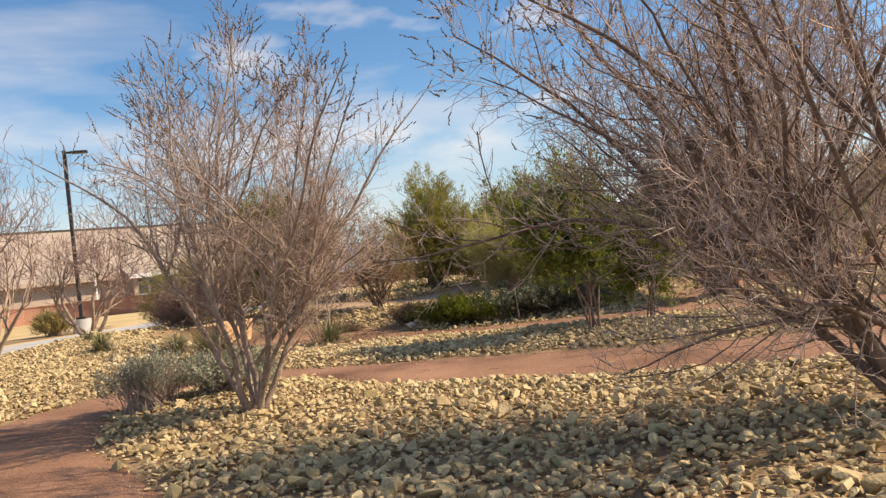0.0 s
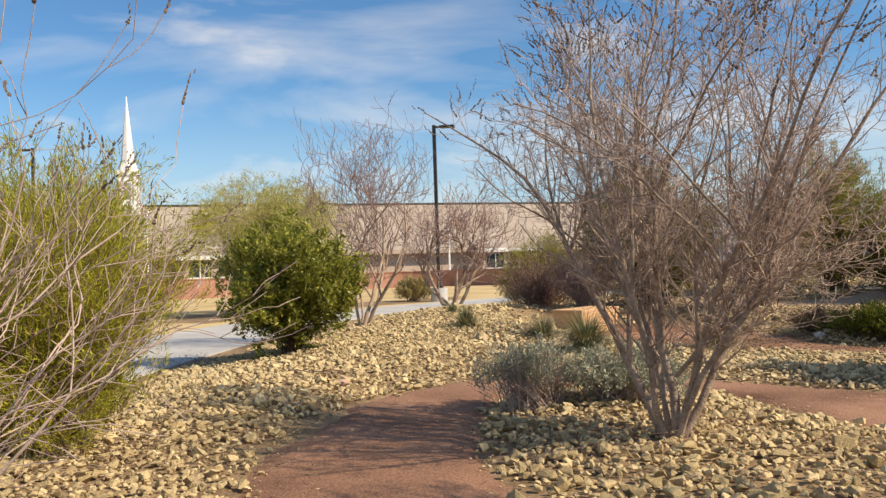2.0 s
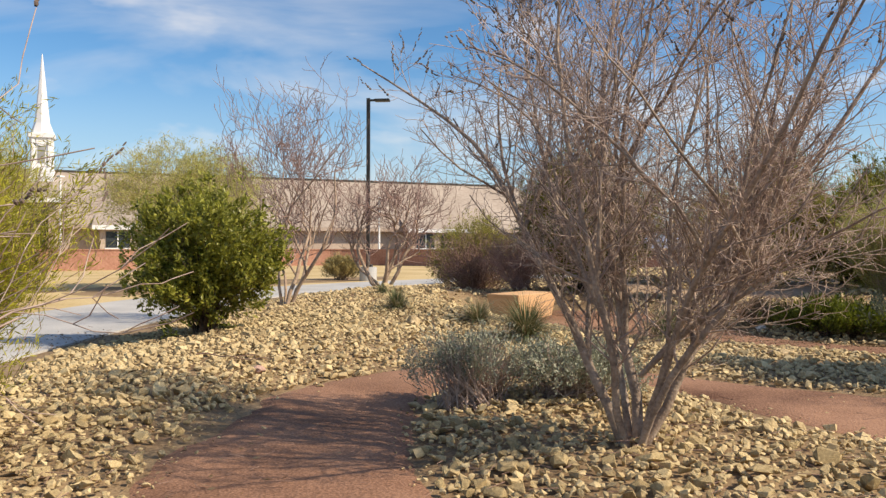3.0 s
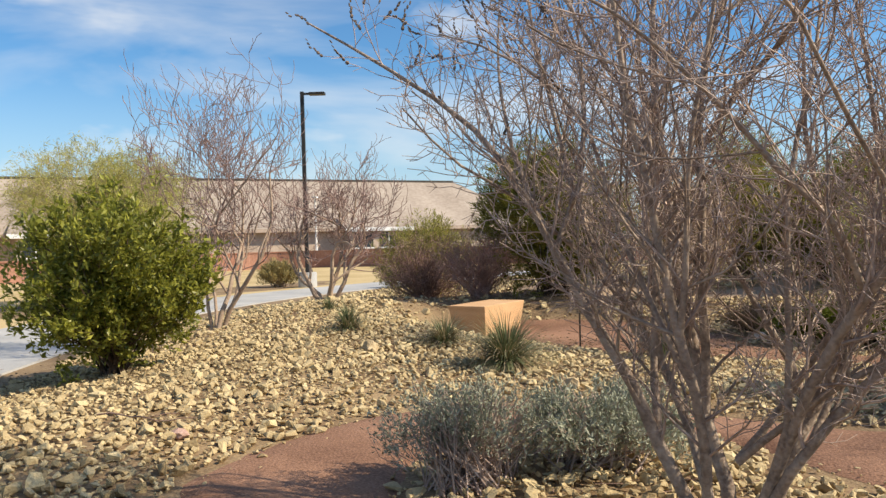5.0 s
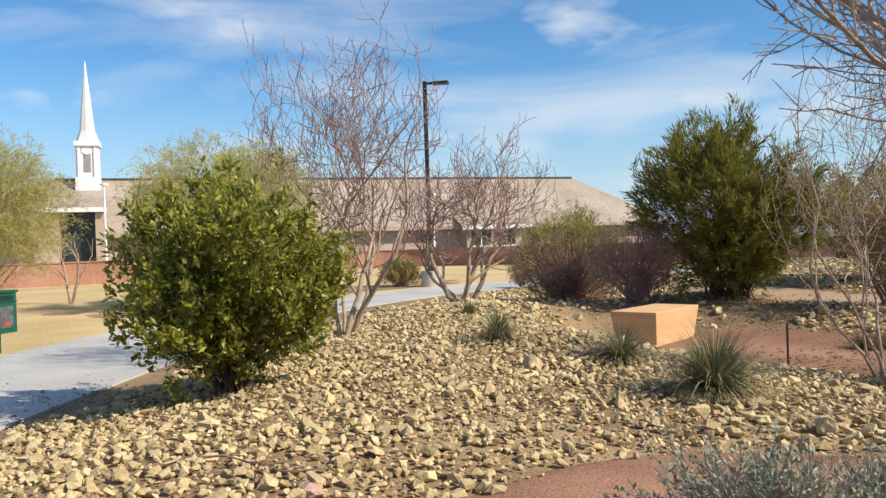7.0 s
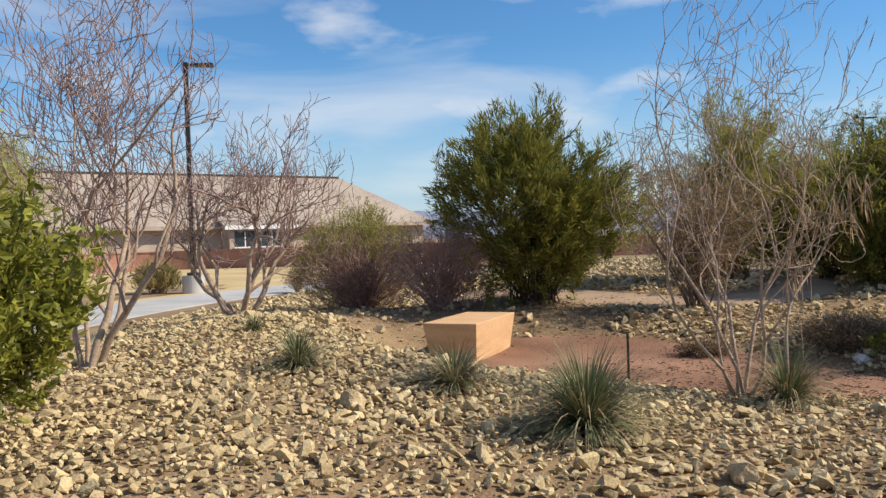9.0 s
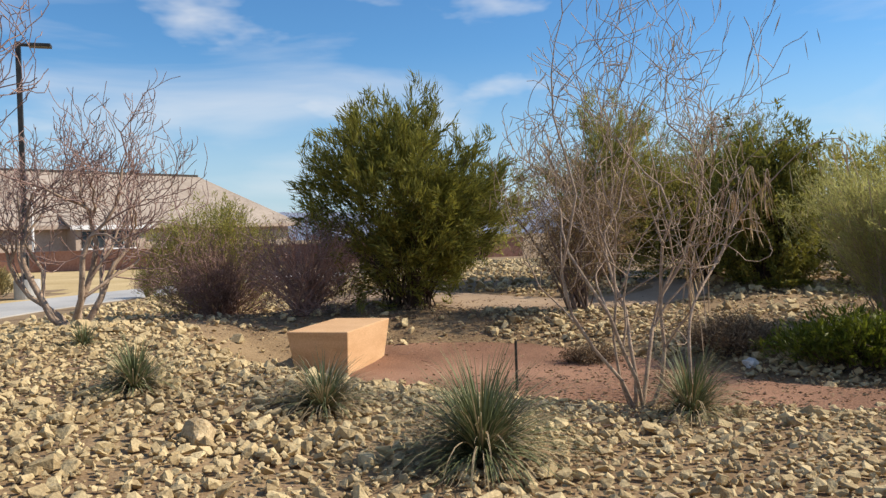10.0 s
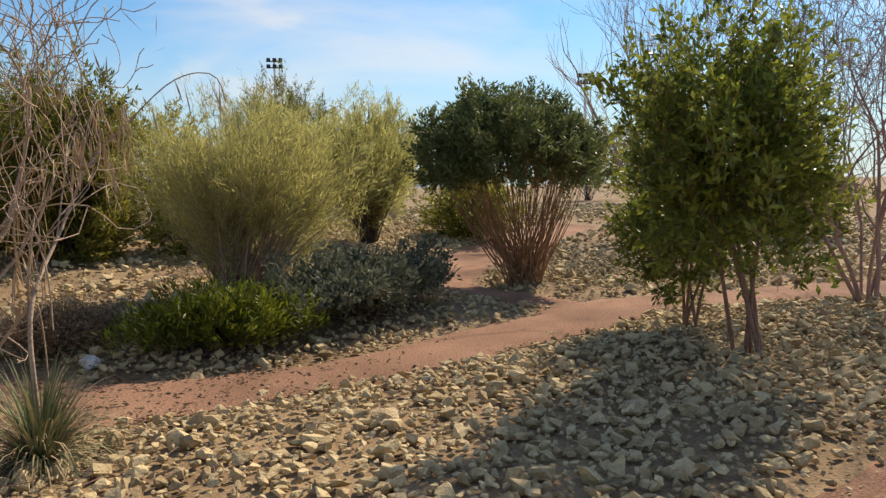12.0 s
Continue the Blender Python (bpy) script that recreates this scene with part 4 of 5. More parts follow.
shrub("low_shrub", "low dry brown shrub among the rocks", -1.65, 16.4, 0.6, 0.42, -0.1, 0.38, M_BROWN_LEAF, M_BARK_DARK, 40, count=7000, length=0.05, width=0.009, turn=0.7, sprig=0.2, foot=0.25, low=-0.1, r0=0.006)
shrub("low_shrub", "small dead brown shrub in the clearing", -3.05, 16.7, 0.35, 0.28, -0.05, 0.2, M_BROWN_LEAF, M_BARK_DARK, 41, count=3000, length=0.04, width=0.009, turn=0.7, sprig=0.14, foot=0.2, low=-0.1, r0=0.005)
shrub("palo_verde", "airy yellow-green tree beyond the walkway", -18.0, 22.3, 3.2, 2.8, 0.9, 4.6, M_PALO_LEAF, M_BARK_PALE, 42, stems=50, count=56000, length=0.13, width=0.016, sprig=0.7, per=14, jitter=0.06, foot=0.15, sag=0.4, r0=0.018, category="tree", gaps=0.3, egg=0.3)
shrub("palo_verde", "airy yellow-green tree on the lawn", -25.0, 20.0, 3.1, 2.7, 1.0, 5.3, M_PALO_LEAF, M_BARK_PALE, 43, stems=36, count=44000, length=0.14, width=0.016, sprig=0.8, per=14, jitter=0.06, foot=0.15, sag=0.4, r0=0.022, category="tree", gaps=0.35)
shrub("straw_shrub", "rounded straw-coloured shrub beside the lamp post", -17.1, 29.8, 0.68, 0.6, -0.1, 0.95, M_STRAW_LEAF, M_BARK_PALE, 45, count=9000, length=0.16, width=0.02, sprig=0.4, foot=0.3, low=-0.2, rise=1.4, turn=0.3)
shrub("straw_shrub", "thin dry shrub at the walkway edge", -12.3, 29.0, 0.5, 0.5, 0.0, 0.75, M_PURPLE_LEAF, M_BARK_PALE, 46, stems=24, count=1600, length=0.1, width=0.01, sprig=0.3, per=6, foot=0.1, low=-0.2)
for k, (tx, ty, tr, th) in enumerate([(7.5, 31, 2.2, 3.6), (12.5, 27, 2.0, 3.0), (17, 33, 2.8, 4.2), (24, 24, 2.4, 3.4), (-3.5, 36, 2.4, 3.4), (2.5, 34, 2.4, 3.2), (33, 15, 2.6, 3.6), (13.5, 15.5, 1.6, 1.9), (30, 30, 3.0, 4.4)]):
    shrub("distant_bush", "olive green desert bush at the back of the garden", tx, ty, tr, tr, 0.0, th, (M_OLIVE_LEAF, M_BROOM_LEAF)[k % 2], M_BARK_DARK, 60 + k, stems=30, count=8000, length=0.18, width=0.04, sprig=0.5,
          foot=0.2, group="distant bushes")

tussock("agave_clump", "grey-green spiky grass clump among the rocks", -6.85, 14.2, 1.15, 0.37, 51, 360, dry=0.35)
tussock("agave_clump", "half-dry spiky grass clump beside the bench", -5.42, 13.97, 1.25, 0.38, 52, 340, dry=0.8)
tussock("agave_clump", "large grey-green spiky grass clump with dry tips", -4.36, 12.9, 1.1, 0.57, 53, 800, dry=0.35)
tussock("agave_clump", "spiky grass clump at the foot of the thin tree", -2.8, 14.1, 0.9, 0.5, 54, 380, dry=0.6)
tussock("agave_clump", "small spiky clump on the rock bank", -8.0, 15.9, 1.0, 0.24, 55, 140)


# ---- bench ----
bench = thing("stone_bench", "tapered sandstone block bench beside the granite clearing", "bench", (-5.69, 16.93, hz(-5.69, 16.93)))
bench.rotation_euler = (0, 0, math.atan2(-0.2, 0.613) + radians(4))
bm = box(bmesh.new(), (-0.33, -0.66, -0.05), (0.33, 0.66, 0.46), 0.012, 0.84)
part("block", bm, M_SANDSTONE, bench)


# ---- lamp posts ----
def lamp_post(x, y, tall, label, mat, turn=0.0, z=0.0):
    top = thing("street_lamp", label, "lamp", (x, y, z), "lamp posts")
    top.rotation_euler = (0, 0, turn)
    bm = cone(bmesh.new(), (0, 0, -0.05), 0.33, 0.33, 0.58, 28)
    bmesh.ops.bevel(bm, geom=[e for e in bm.edges if e.calc_length() < 0.2], offset=0.02, segments=2, affect="EDGES")
    part("pedestal", bm, M_CONCRETE, top, "round concrete pedestal")
    part("base_plate", box(bmesh.new(), (-0.16, -0.16, 0.53), (0.16, 0.16, 0.62), 0.01), mat, top)
    part("pole", box(bmesh.new(), (-0.065, -0.065, 0.6), (0.065, 0.065, tall), 0.01), mat, top)
    part("arm", box(bmesh.new(), (0.05, -0.035, tall - 0.12), (0.3, 0.035, tall - 0.04), 0.008), mat, top)
    part("lamp_head", box(bmesh.new(), (0.25, -0.16, tall - 0.13), (0.82, 0.16, tall - 0.04), 0.02), mat, top)
    return top


lamp_post(-15.93, 29.82, 6.95, "dark bronze square lamp post on concrete pedestal", M_METAL_DARK, turn=radians(18))
lamp_post(13.46, 61.8, 8.2, "dark lamp post far behind the shrubs", M_METAL_DARK, turn=radians(0))
lamp_post(-38.3, 28.0, 8.1, "dark lamp post near the low red wall", M_METAL_DARK, turn=radians(200))


def white_pole(x, y, tall):
    top = thing("light_pole", "thin white light pole in front of the church", "lamp", (x, y, 0.0), "white poles")
    part("pole", cone(bmesh.new(), (0, 0, 0), 0.09, 0.06, tall, 12), M_METAL_WHITE, top)
    part("cap", box(bmesh.new(), (-0.2, -0.2, tall), (0.2, 0.2, tall + 0.12), 0.02), M_METAL_WHITE, top)


white_pole(-31.5, 60.0, 5.2)
white_pole(-48.6, 44.1, 6.2)


def floodlight(x, y, tall):
    top = thing("stadium_light", "tall sports field floodlight mast", "floodlight", (x, y, 0.0), "floodlights")
    part("mast", cone(bmesh.new(), (0, 0, -0.2), 0.3, 0.15, tall, 12), M_METAL_WHITE, top)
    for row in range(2):
        zz = tall - 0.2 - row * 0.9
        part("crossbar", box(bmesh.new(), (-1.15, -0.08, zz - 0.08), (1.15, 0.08, zz + 0.08), 0.01), M_METAL_DARK, top)
        for k in range(3):
            part("lamp", box(bmesh.new(), (-1.1 + k * 0.85, -0.45, zz - 0.1), (-0.55 + k * 0.85, 0.1, zz + 0.42), 0.05), M_METAL_DARK, top)
    top.rotation_euler = (0, 0, radians(-38))


floodlight(68.2, 102.7, 20.0)
floodlight(92.0, 66.0, 16.0)


# ---- waste station ----
bin_ = thing("waste_station", "dark green metal dog waste bin on a post beside the walkway", "bin", (-14.7, 13.55, 0.0))
bin_.rotation_euler = (0, 0, radians(14))
part("post", box(bmesh.new(), (-0.05, -0.05, -0.05), (0.05, 0.05, 0.34), 0.005), M_GREEN_PAINT, bin_)
body = part("body", box(bmesh.new(), (-0.2, -0.22, 0.3), (0.2, 0.22, 0.9), 0.02), M_GREEN_PAINT, bin_)
part("lid", box(bmesh.new(), (-0.22, -0.24, 0.9), (0.22, 0.24, 0.94), 0.015), M_GREEN_PAINT, bin_)
part("seam", box(bmesh.new(), (-0.206, -0.226, 0.76), (0.206, 0.226, 0.772), 0.002), M_GREEN_DARK, body)
part("slot", box(bmesh.new(), (0.192, -0.15, 0.79), (0.206, 0.15, 0.86), 0.003), M_GREEN_DARK, body)
part("notice", box(bmesh.new(), (0.198, -0.13, 0.38), (0.208, 0.13, 0.7), 0.002), M_SIGN, bin_, "weathered notice panel")
part("notice_mark", box(bmesh.new(), (0.209, -0.06, 0.42), (0.213, 0.06, 0.47), 0.001), M_SIGN_RED, bin_, "faded red mark")

stake = thing("irrigation_stake", "thin black stake in the granite clearing", "stake", (-3.95, 15.3, 0.0))
part("rod", cone(bmesh.new(), (0, 0, -0.05), 0.012, 0.012, 0.5, 8), M_METAL_DARK, stake)


# ---- low red wall ----
wall_line = spline([(-52, 6, 0), (-46, 14, 0), (-40, 26.5, 0), (-36.2, 34.5, 0), (-34.2, 43.0, 0), (-31.5, 50.5, 0), (-27.5, 52.6, 0), (-21, 52.6, 0), (-12, 53.5, 0), (0, 56, 0)], 0.8)[:, :2]
wt = np.gradient(wall_line, axis=0)
wt /= np.linalg.norm(wt, axis=1, keepdims=True)
wside = np.stack([-wt[:, 1], wt[:, 0]], 1) * 0.15
wz = base_height(wall_line[:, 0], wall_line[:, 1])
prof = [(-1, -0.3), (-1, 1.08), (1, 1.08), (1, -0.3)]
wv = np.stack([np.concatenate([wall_line + wside * s, (wz + z_)[:, None]], 1) for s, z_ in prof], 1)
wi = np.arange(len(wall_line) - 1)[:, None] * 4 + np.arange(3)[None]
wf = np.stack([wi, wi + 4, wi + 5, wi + 1], -1).reshape(-1, 4)
wall_1 = new("wall_1", mesh_from("wall_1", wv.reshape(-1, 3), wf, M_RED_BLOCK))
tagged(wall_1, "low red-brown block wall round the church grounds", "wall", kind="structure")
cv = wv.copy()
cv[:, :, :2] = wall_line[:, None] + wside[:, None] * np.array([-1.35, -1.35, 1.35, 1.35])[None, :, None]
cv[:, [0, 3], 2] = (wz + 1.08)[:, None]
cv[:, [1, 2], 2] = (wz + 1.15)[:, None]
hang("coping", mesh_from("coping", cv.reshape(-1, 3), wf, M_RED_BLOCK), wall_1)


# ---- church ----
church = thing("church", "long low church with brown shingle hip roof", "church", (-47.7, 75.8, 0.0))
church.rotation_euler = (0, 0, math.atan2(0.717, 0.697))
# its own x runs along the ridge, y points away from the walk
RIDGE, EAVE, OUT = 8.5, 3.2, 8.6


def slab(points, thick):
    bm = bmesh.new()
    f = bm.faces.new([bm.verts.new(p) for p in points])
    ex = bmesh.ops.extrude_face_region(bm, geom=[f])
    bmesh.ops.translate(bm, vec=(0, 0, -thick), verts=[v for v in ex["geom"] if isinstance(v, bmesh.types.BMVert)])
    bmesh.ops.recalc_face_normals(bm, faces=bm.faces)
    return bm


x0, x1, HIP = -29.0, 24.0, 7.0
part("roof_front", slab([(x0, 0, RIDGE), (x1, 0, RIDGE), (x1 + HIP, -OUT, EAVE), (x0 - HIP, -OUT, EAVE)], 0.3), M_SHINGLE, church)
part("roof_back", slab([(x0, 0, RIDGE), (x0 - HIP, OUT, EAVE), (x1 + HIP, OUT, EAVE), (x1, 0, RIDGE)], 0.3), M_SHINGLE, church)
part("roof_end", slab([(x1, 0, RIDGE), (x1 + HIP, OUT, EAVE), (x1 + HIP, -OUT, EAVE)], 0.3), M_SHINGLE, church)
part("roof_end", slab([(x0, 0, RIDGE), (x0 - HIP, -OUT, EAVE), (x0 - HIP, OUT, EAVE)], 0.3), M_SHINGLE, church)
part("ridge_cap", box(bmesh.new(), (x0, -0.25, RIDGE - 0.12), (x1, 0.25, RIDGE + 0.1), 0.02), M_RIDGE, church)
part("fascia", box(bmesh.new(), (x0 - HIP, -OUT - 0.12, EAVE - 0.36), (x1 + HIP, -OUT - 0.004, EAVE - 0.06), 0.01), M_BRICK_WALL, church, "tan eave board")
part("wall", box(bmesh.new(), (x0 - HIP + 1, -OUT + 0.8, -0.2), (x1 + HIP - 1, OUT - 0.8, EAVE - 0.1)), M_BRICK_WALL, church)
for bx0, bx1 in ((-21.0, -15.5), (7.5, 13.5)):
    bay = part("bay", box(bmesh.new(), (bx0, -OUT - 1.2, -0.2), (bx1, -OUT + 0.7, EAVE - 0.35), 0.02), M_BRICK_WALL, church)
    part("bay_roof", slab([(bx0 - 0.4, -OUT + 1.5, EAVE + 1.0), (bx1 + 0.4, -OUT + 1.5, EAVE + 1.0), (bx1 + 0.6, -OUT - 1.7, EAVE - 0.1), (bx0 - 0.6, -OUT - 1.7, EAVE - 0.1)], 0.2), M_SHINGLE, church)
    part("bay_fascia", box(bmesh.new(), (bx0 - 0.6, -OUT - 1.82, EAVE - 0.45), (bx1 + 0.6, -OUT - 1.704, EAVE - 0.08), 0.01), M_METAL_WHITE, church, "white eave board")
    for k in range(2):
        wx = bx0 + 0.5 + k * 2.6
        win = part("window", box(bmesh.new(), (wx, -OUT - 1.26, 1.2), (wx + 1.9, -OUT - 1.204, 2.6), 0.01), M_DARK_GLASS, church)
        part("window_sill", box(bmesh.new(), (wx - 0.1, -OUT - 1.36, 1.06), (wx + 2.0, -OUT - 1.204, 1.18), 0.01), M_METAL_WHITE, win)
        part("mullion", box(bmesh.new(), (wx + 0.9, -OUT - 1.3, 1.2), (wx + 1.0, -OUT - 1.262, 2.6), 0.005), M_METAL_WHITE, win)
# entrance porch below the steeple
part("porch_roof", slab([(-29.6, -4.0, 6.3), (-24.2, -4.0, 6.3), (-24.0, -10.6, 5.3), (-29.8, -10.6, 5.3)], 0.25), M_SHINGLE, church)
part("porch_fascia", box(bmesh.new(), (-29.8, -10.74, 4.95), (-24.0, -10.604, 5.32), 0.01), M_METAL_WHITE, church, "white porch eave board")
part("porch_wall", box(bmesh.new(), (-29.5, -10.3, -0.2), (-27.6, -7.7, 4.95), 0.01), M_BRICK_WALL, church)
part("porch_wall", box(bmesh.new(), (-24.9, -10.3, -0.2), (-24.3, -7.7, 4.95), 0.01), M_BRICK_WALL, church)
part("porch_door", box(bmesh.new(), (-27.5, -9.3, -0.1), (-25.0, -7.72, 4.9), 0.01), M_DARK_GLASS, church, "dark recessed entrance")

# steeple
stp = thing("church_steeple", "slender white spire on a louvred belfry", "steeple", (-65.3, 56.5, 7.0))
stp.rotation_euler = (0, 0, math.atan2(0.717, 0.697))
stp.scale = (1.1, 1.1, 1.02)
part("plinth", box(bmesh.new(), (-0.95, -0.95, -0.2), (0.95, 0.95, 1.5), 0.03), M_METAL_WHITE, stp)
belfry = part("belfry", box(bmesh.new(), (-0.75, -0.75, 1.5), (0.75, 0.75, 4.6), 0.03), M_METAL_WHITE, stp)
for k in range(4):
    rot = Matrix.Rotation(k * math.pi / 2, 4, "Z")
    bm = box(bmesh.new(), (-0.28, -0.79, 2.0), (0.28, -0.752, 3.9), 0.01)
    bm.transform(rot)
    part("louvre", bm, M_LOUVRE, belfry, "grey louvred opening")
    bm = bmesh.new()
    m = Matrix.Translation((0, -0.79, 3.95)) @ Matrix.Rotation(math.pi / 2, 4, "X")
    bmesh.ops.create_cone(bm, cap_ends=True, segments=20, radius1=0.4, radius2=0.4, depth=0.1, matrix=m)
    bm.transform(rot)
    part("arch", bm, M_METAL_WHITE, belfry)
    for sx in (-1, 1):
        bm = box(bmesh.new(), (sx * 0.62 - 0.12, -0.87, 1.5), (sx * 0.62 + 0.12, -0.75, 4.3), 0.02)
        bm.transform(rot)
        part("pilaster", bm, M_METAL_WHITE, belfry)
part("cornice", box(bmesh.new(), (-1.0, -1.0, 4.3), (1.0, 1.0, 4.75), 0.06), M_METAL_WHITE, stp)
bm = cone(bmesh.new(), (0, 0, 4.7), 0.95, 0.62, 1.0, 8)
part("spire_base", bm, M_METAL_WHITE, stp)
part("spire", cone(bmesh.new(), (0, 0, 5.7), 0.6, 0.03, 6.4, 8), M_METAL_WHITE, stp)


# ---- distance ----
def hills(name, x0_, x1_, y_, peak, seed, label):
    rng = np.random.default_rng(seed)
    n = 160
    xs = np.linspace(x0_, x1_, n)
    prof_ = np.zeros(n)
    for f, a in ((2, 1.0), (5, 0.5), (11, 0.25), (27, 0.12), (60, 0.06)):
        prof_ += a * np.sin(np.linspace(0, f * 6.28, n) + rng.uniform(0, 6.28))
    zs = peak * (0.7 + 0.18 * prof_)
    v = np.concatenate([np.stack([xs, np.full(n, y_), np.full(n, -20.0)], 1), np.stack([xs, np.full(n, y_ + 150), zs], 1), np.stack([xs, np.full(n, y_ + 600), np.full(n, -20.0)], 1)])
    i = np.arange(n - 1)
    f = np.concatenate([np.stack([i, i + 1, i + 1 + n, i + n], 1), np.stack([i + n, i + 1 + n, i + 1 + 2 * n, i + 2 * n], 1)])
    tagged(new(name, mesh_from(name, v, f, M_HILL_HAZED, True)), label, "hills", kind="structure")


# far hills; their haze is only in the material colour
hills("backdrop_1", -2600, 2600, 2300, 120, 3, "desert hills on the horizon, tinted blue-grey with haze")


# ---- single stones and a fallen twig ----
def lone_stone(x, y, size, mat, label, seed, flat=0.5):
    rng = np.random.default_rng(seed)
    top = thing("stone", label, "stone", (x, y, hz(x, y) - 0.01))
    bm = bmesh.new()
    bmesh.ops.create_icosphere(bm, subdivisions=2, radius=size)
    for v in bm.verts:
        k = noise.noise(Vector(v.co) * (1.3 / size) + Vector((seed, 0, 0)))
        v.co *= 1 + 0.45 * k
        v.co = Vector((v.co.x, v.co.y * 0.75, v.co.z * flat + size * flat * 0.6))
    bm.transform(Matrix.Rotation(float(rng.uniform(0, 6.28)), 4, "Z"))
    part("block", bm, mat, top)


M_WHITE_STONE = material("pale_stone", (0.55, 0.53, 0.50), (0.78, 0.76, 0.72), 8, 60, 0.85, 0.4)
M_TAN_STONE = material("tan_stone", (0.32, 0.23, 0.12), (0.64, 0.50, 0.31), 9, 60, 0.9, 0.6)
M_PINK_STONE = material("pinkish_stone", (0.42, 0.25, 0.19), (0.62, 0.42, 0.34), 8, 60, 0.85, 0.4)
lone_stone(-1.66, 15.94, 0.09, M_WHITE_STONE, "pale white stone beside the dry brown shrub", 3, 0.6)
lone_stone(-6.0, 9.54, 0.09, M_PINK_STONE, "flat pinkish stone lying on the rock bed", 4, 0.4)
lone_stone(-3.52, 12.11, 0.10, M_TAN_STONE, "large tan stone at the path edge", 5, 0.7)
lone_stone(-0.34, 12.24, 0.09, M_TAN_STONE, "flat tan stone in the rock bed", 6, 0.4)
lone_stone(-1.35, 13.21, 0.12, M_TAN_STONE, "large flat pale stone in the rock bed", 7, 0.35)
lone_stone(-6.04, 13.1, 0.12, M_TAN_STONE, "angular tan stone in the rock bed", 8, 0.7)

fallen = thing("fallen_twig", "thin bent dry twig lying on the rocks", "twig", (-6.35, 9.6, hz(-6.35, 9.6) + 0.05))
bend = [(np.array([-0.45 + 0.1 * k, 0.05 * math.sin(k * 0.8), 0.015 + 0.012 * math.sin(k * 1.7)]), 0.008 - 0.0005 * k) for k in range(10)]
hang("stick", mesh_from("stick", *limb_shape(bend, 6), M_BARK_RED, True), fallen)
side = [(np.array([0.05, 0.02, 0.02]), 0.005), (np.array([0.14, 0.1, 0.03]), 0.004), (np.array([0.2, 0.16, 0.02]), 0.003)]
hang("side_shoot", mesh_from("side_shoot", *limb_shape(side, 5), M_BARK_RED, True), fallen)


# ---- rocks ----
def rock_shape(seed):
    rng = np.random.default_rng(seed)
    bm = bmesh.new()
    p = rng.uniform(-1, 1, (13, 3))
    p /= np.max(np.abs(p), axis=1, keepdims=True) ** 0.25 * np.linalg.norm(p, axis=1, keepdims=True) ** 0.55
    p *= np.array([1.0, rng.uniform(0.6, 0.95), rng.uniform(0.4, 0.68)])
    for q in p:
        bm.verts.new(q)
    hull = bmesh.ops.convex_hull(bm, input=bm.verts)
    bmesh.ops.delete(bm, geom=[g for g in hull["geom_interior"] if isinstance(g, bmesh.types.BMVert)], context="VERTS")
    bmesh.ops.triangulate(bm, faces=bm.faces)
    bm.verts.index_update()
    v = np.array([q.co[:] for q in bm.verts])
    f = np.array([[q.index for q in g.verts] for g in bm.faces])
    bm.free()
    return v, f


SHAPES = [rock_shape(100 + k) for k in range(14)]


def strewn(rng, x0_, x1_, y0_, y1_, gap):
    xs, ys = np.meshgrid(np.arange(x0_, x1_, gap), np.arange(y0_, y1_, gap))
    x = xs.ravel() + rng.uniform(-0.5, 0.5, xs.size) * gap
    y = ys.ravel() + rng.uniform(-0.5, 0.5, xs.size) * gap
    return x, y


def turned(rng, n):
    """Random turns as matrices: any way round, but lying rather than standing."""
    a, b, c = rng.uniform(0, 6.283, n), rng.normal(0, 0.38, n), rng.normal(0, 0.38, n)
    o, z = np.ones(n), np.zeros(n)
    rz = np.stack([np.cos(a), -np.sin(a), z, np.sin(a), np.cos(a), z, z, z, o], 1).reshape(n, 3, 3)
    rx = np.stack([o, z, z, z, np.cos(b), -np.sin(b), z, np.sin(b), np.cos(b)], 1).reshape(n, 3, 3)
    ry = np.stack([np.cos(c), z, np.sin(c), z, o, z, -np.sin(c), z, np.cos(c)], 1).reshape(n, 3, 3)
    return np.einsum("nij,njk,nkl->nil", rz, rx, ry)


def rocks(name, label, x, y, size, rng, sink=0.25, mat=M_ROCK):
    """Stones joined into one bed."""
    z = height(x, y)
    kind = rng.integers(0, len(SHAPES), len(x))
    rot = turned(rng, len(x))
    vs, fs, base = [], [], 0
    for k, (v, f) in enumerate(SHAPES):
        s = np.nonzero(kind == k)[0]
        if not len(s):
            continue
        p = np.einsum("nij,vj->nvi", rot[s], v) * size[s, None, None]
        p += np.stack([x[s], y[s], z[s] + size[s] * (0.5 - sink)], 1)[:, None]
        vs.append(p.reshape(-1, 3))
        fs.append((f[None] + (np.arange(len(s)) * len(v))[:, None, None]).reshape(-1, 3) + base)
        base += len(s) * len(v)
    ob = new(name, mesh_from(name, np.concatenate(vs), np.concatenate(fs), mat))
    return tagged(ob, label, "rocks", kind="stuff")


rng_rock = np.random.default_rng(77)
near_x, near_y = strewn(rng_rock, -10.5, 4.0, 1.0, 16.5, 0.064)
wide_x, wide_y = strewn(rng_rock, -12.5, 8.0, -4.0, 21.5, 0.084)
out_ = (wide_x < -10.5) | (wide_x > 4.0) | (wide_y < 1.0) | (wide_y > 16.5)
rx_, ry_ = np.concatenate([near_x, wide_x[out_]]), np.concatenate([near_y, wide_y[out_]])
dp, dw_ = outside(rx_, ry_, PATH_A, PATH_B, PATH_C, PATH_D), outside(rx_, ry_, WALK_1, WALK_2)
west = np.interp(ry_, WALK_1[:, 1], WALK_1[:, 0])
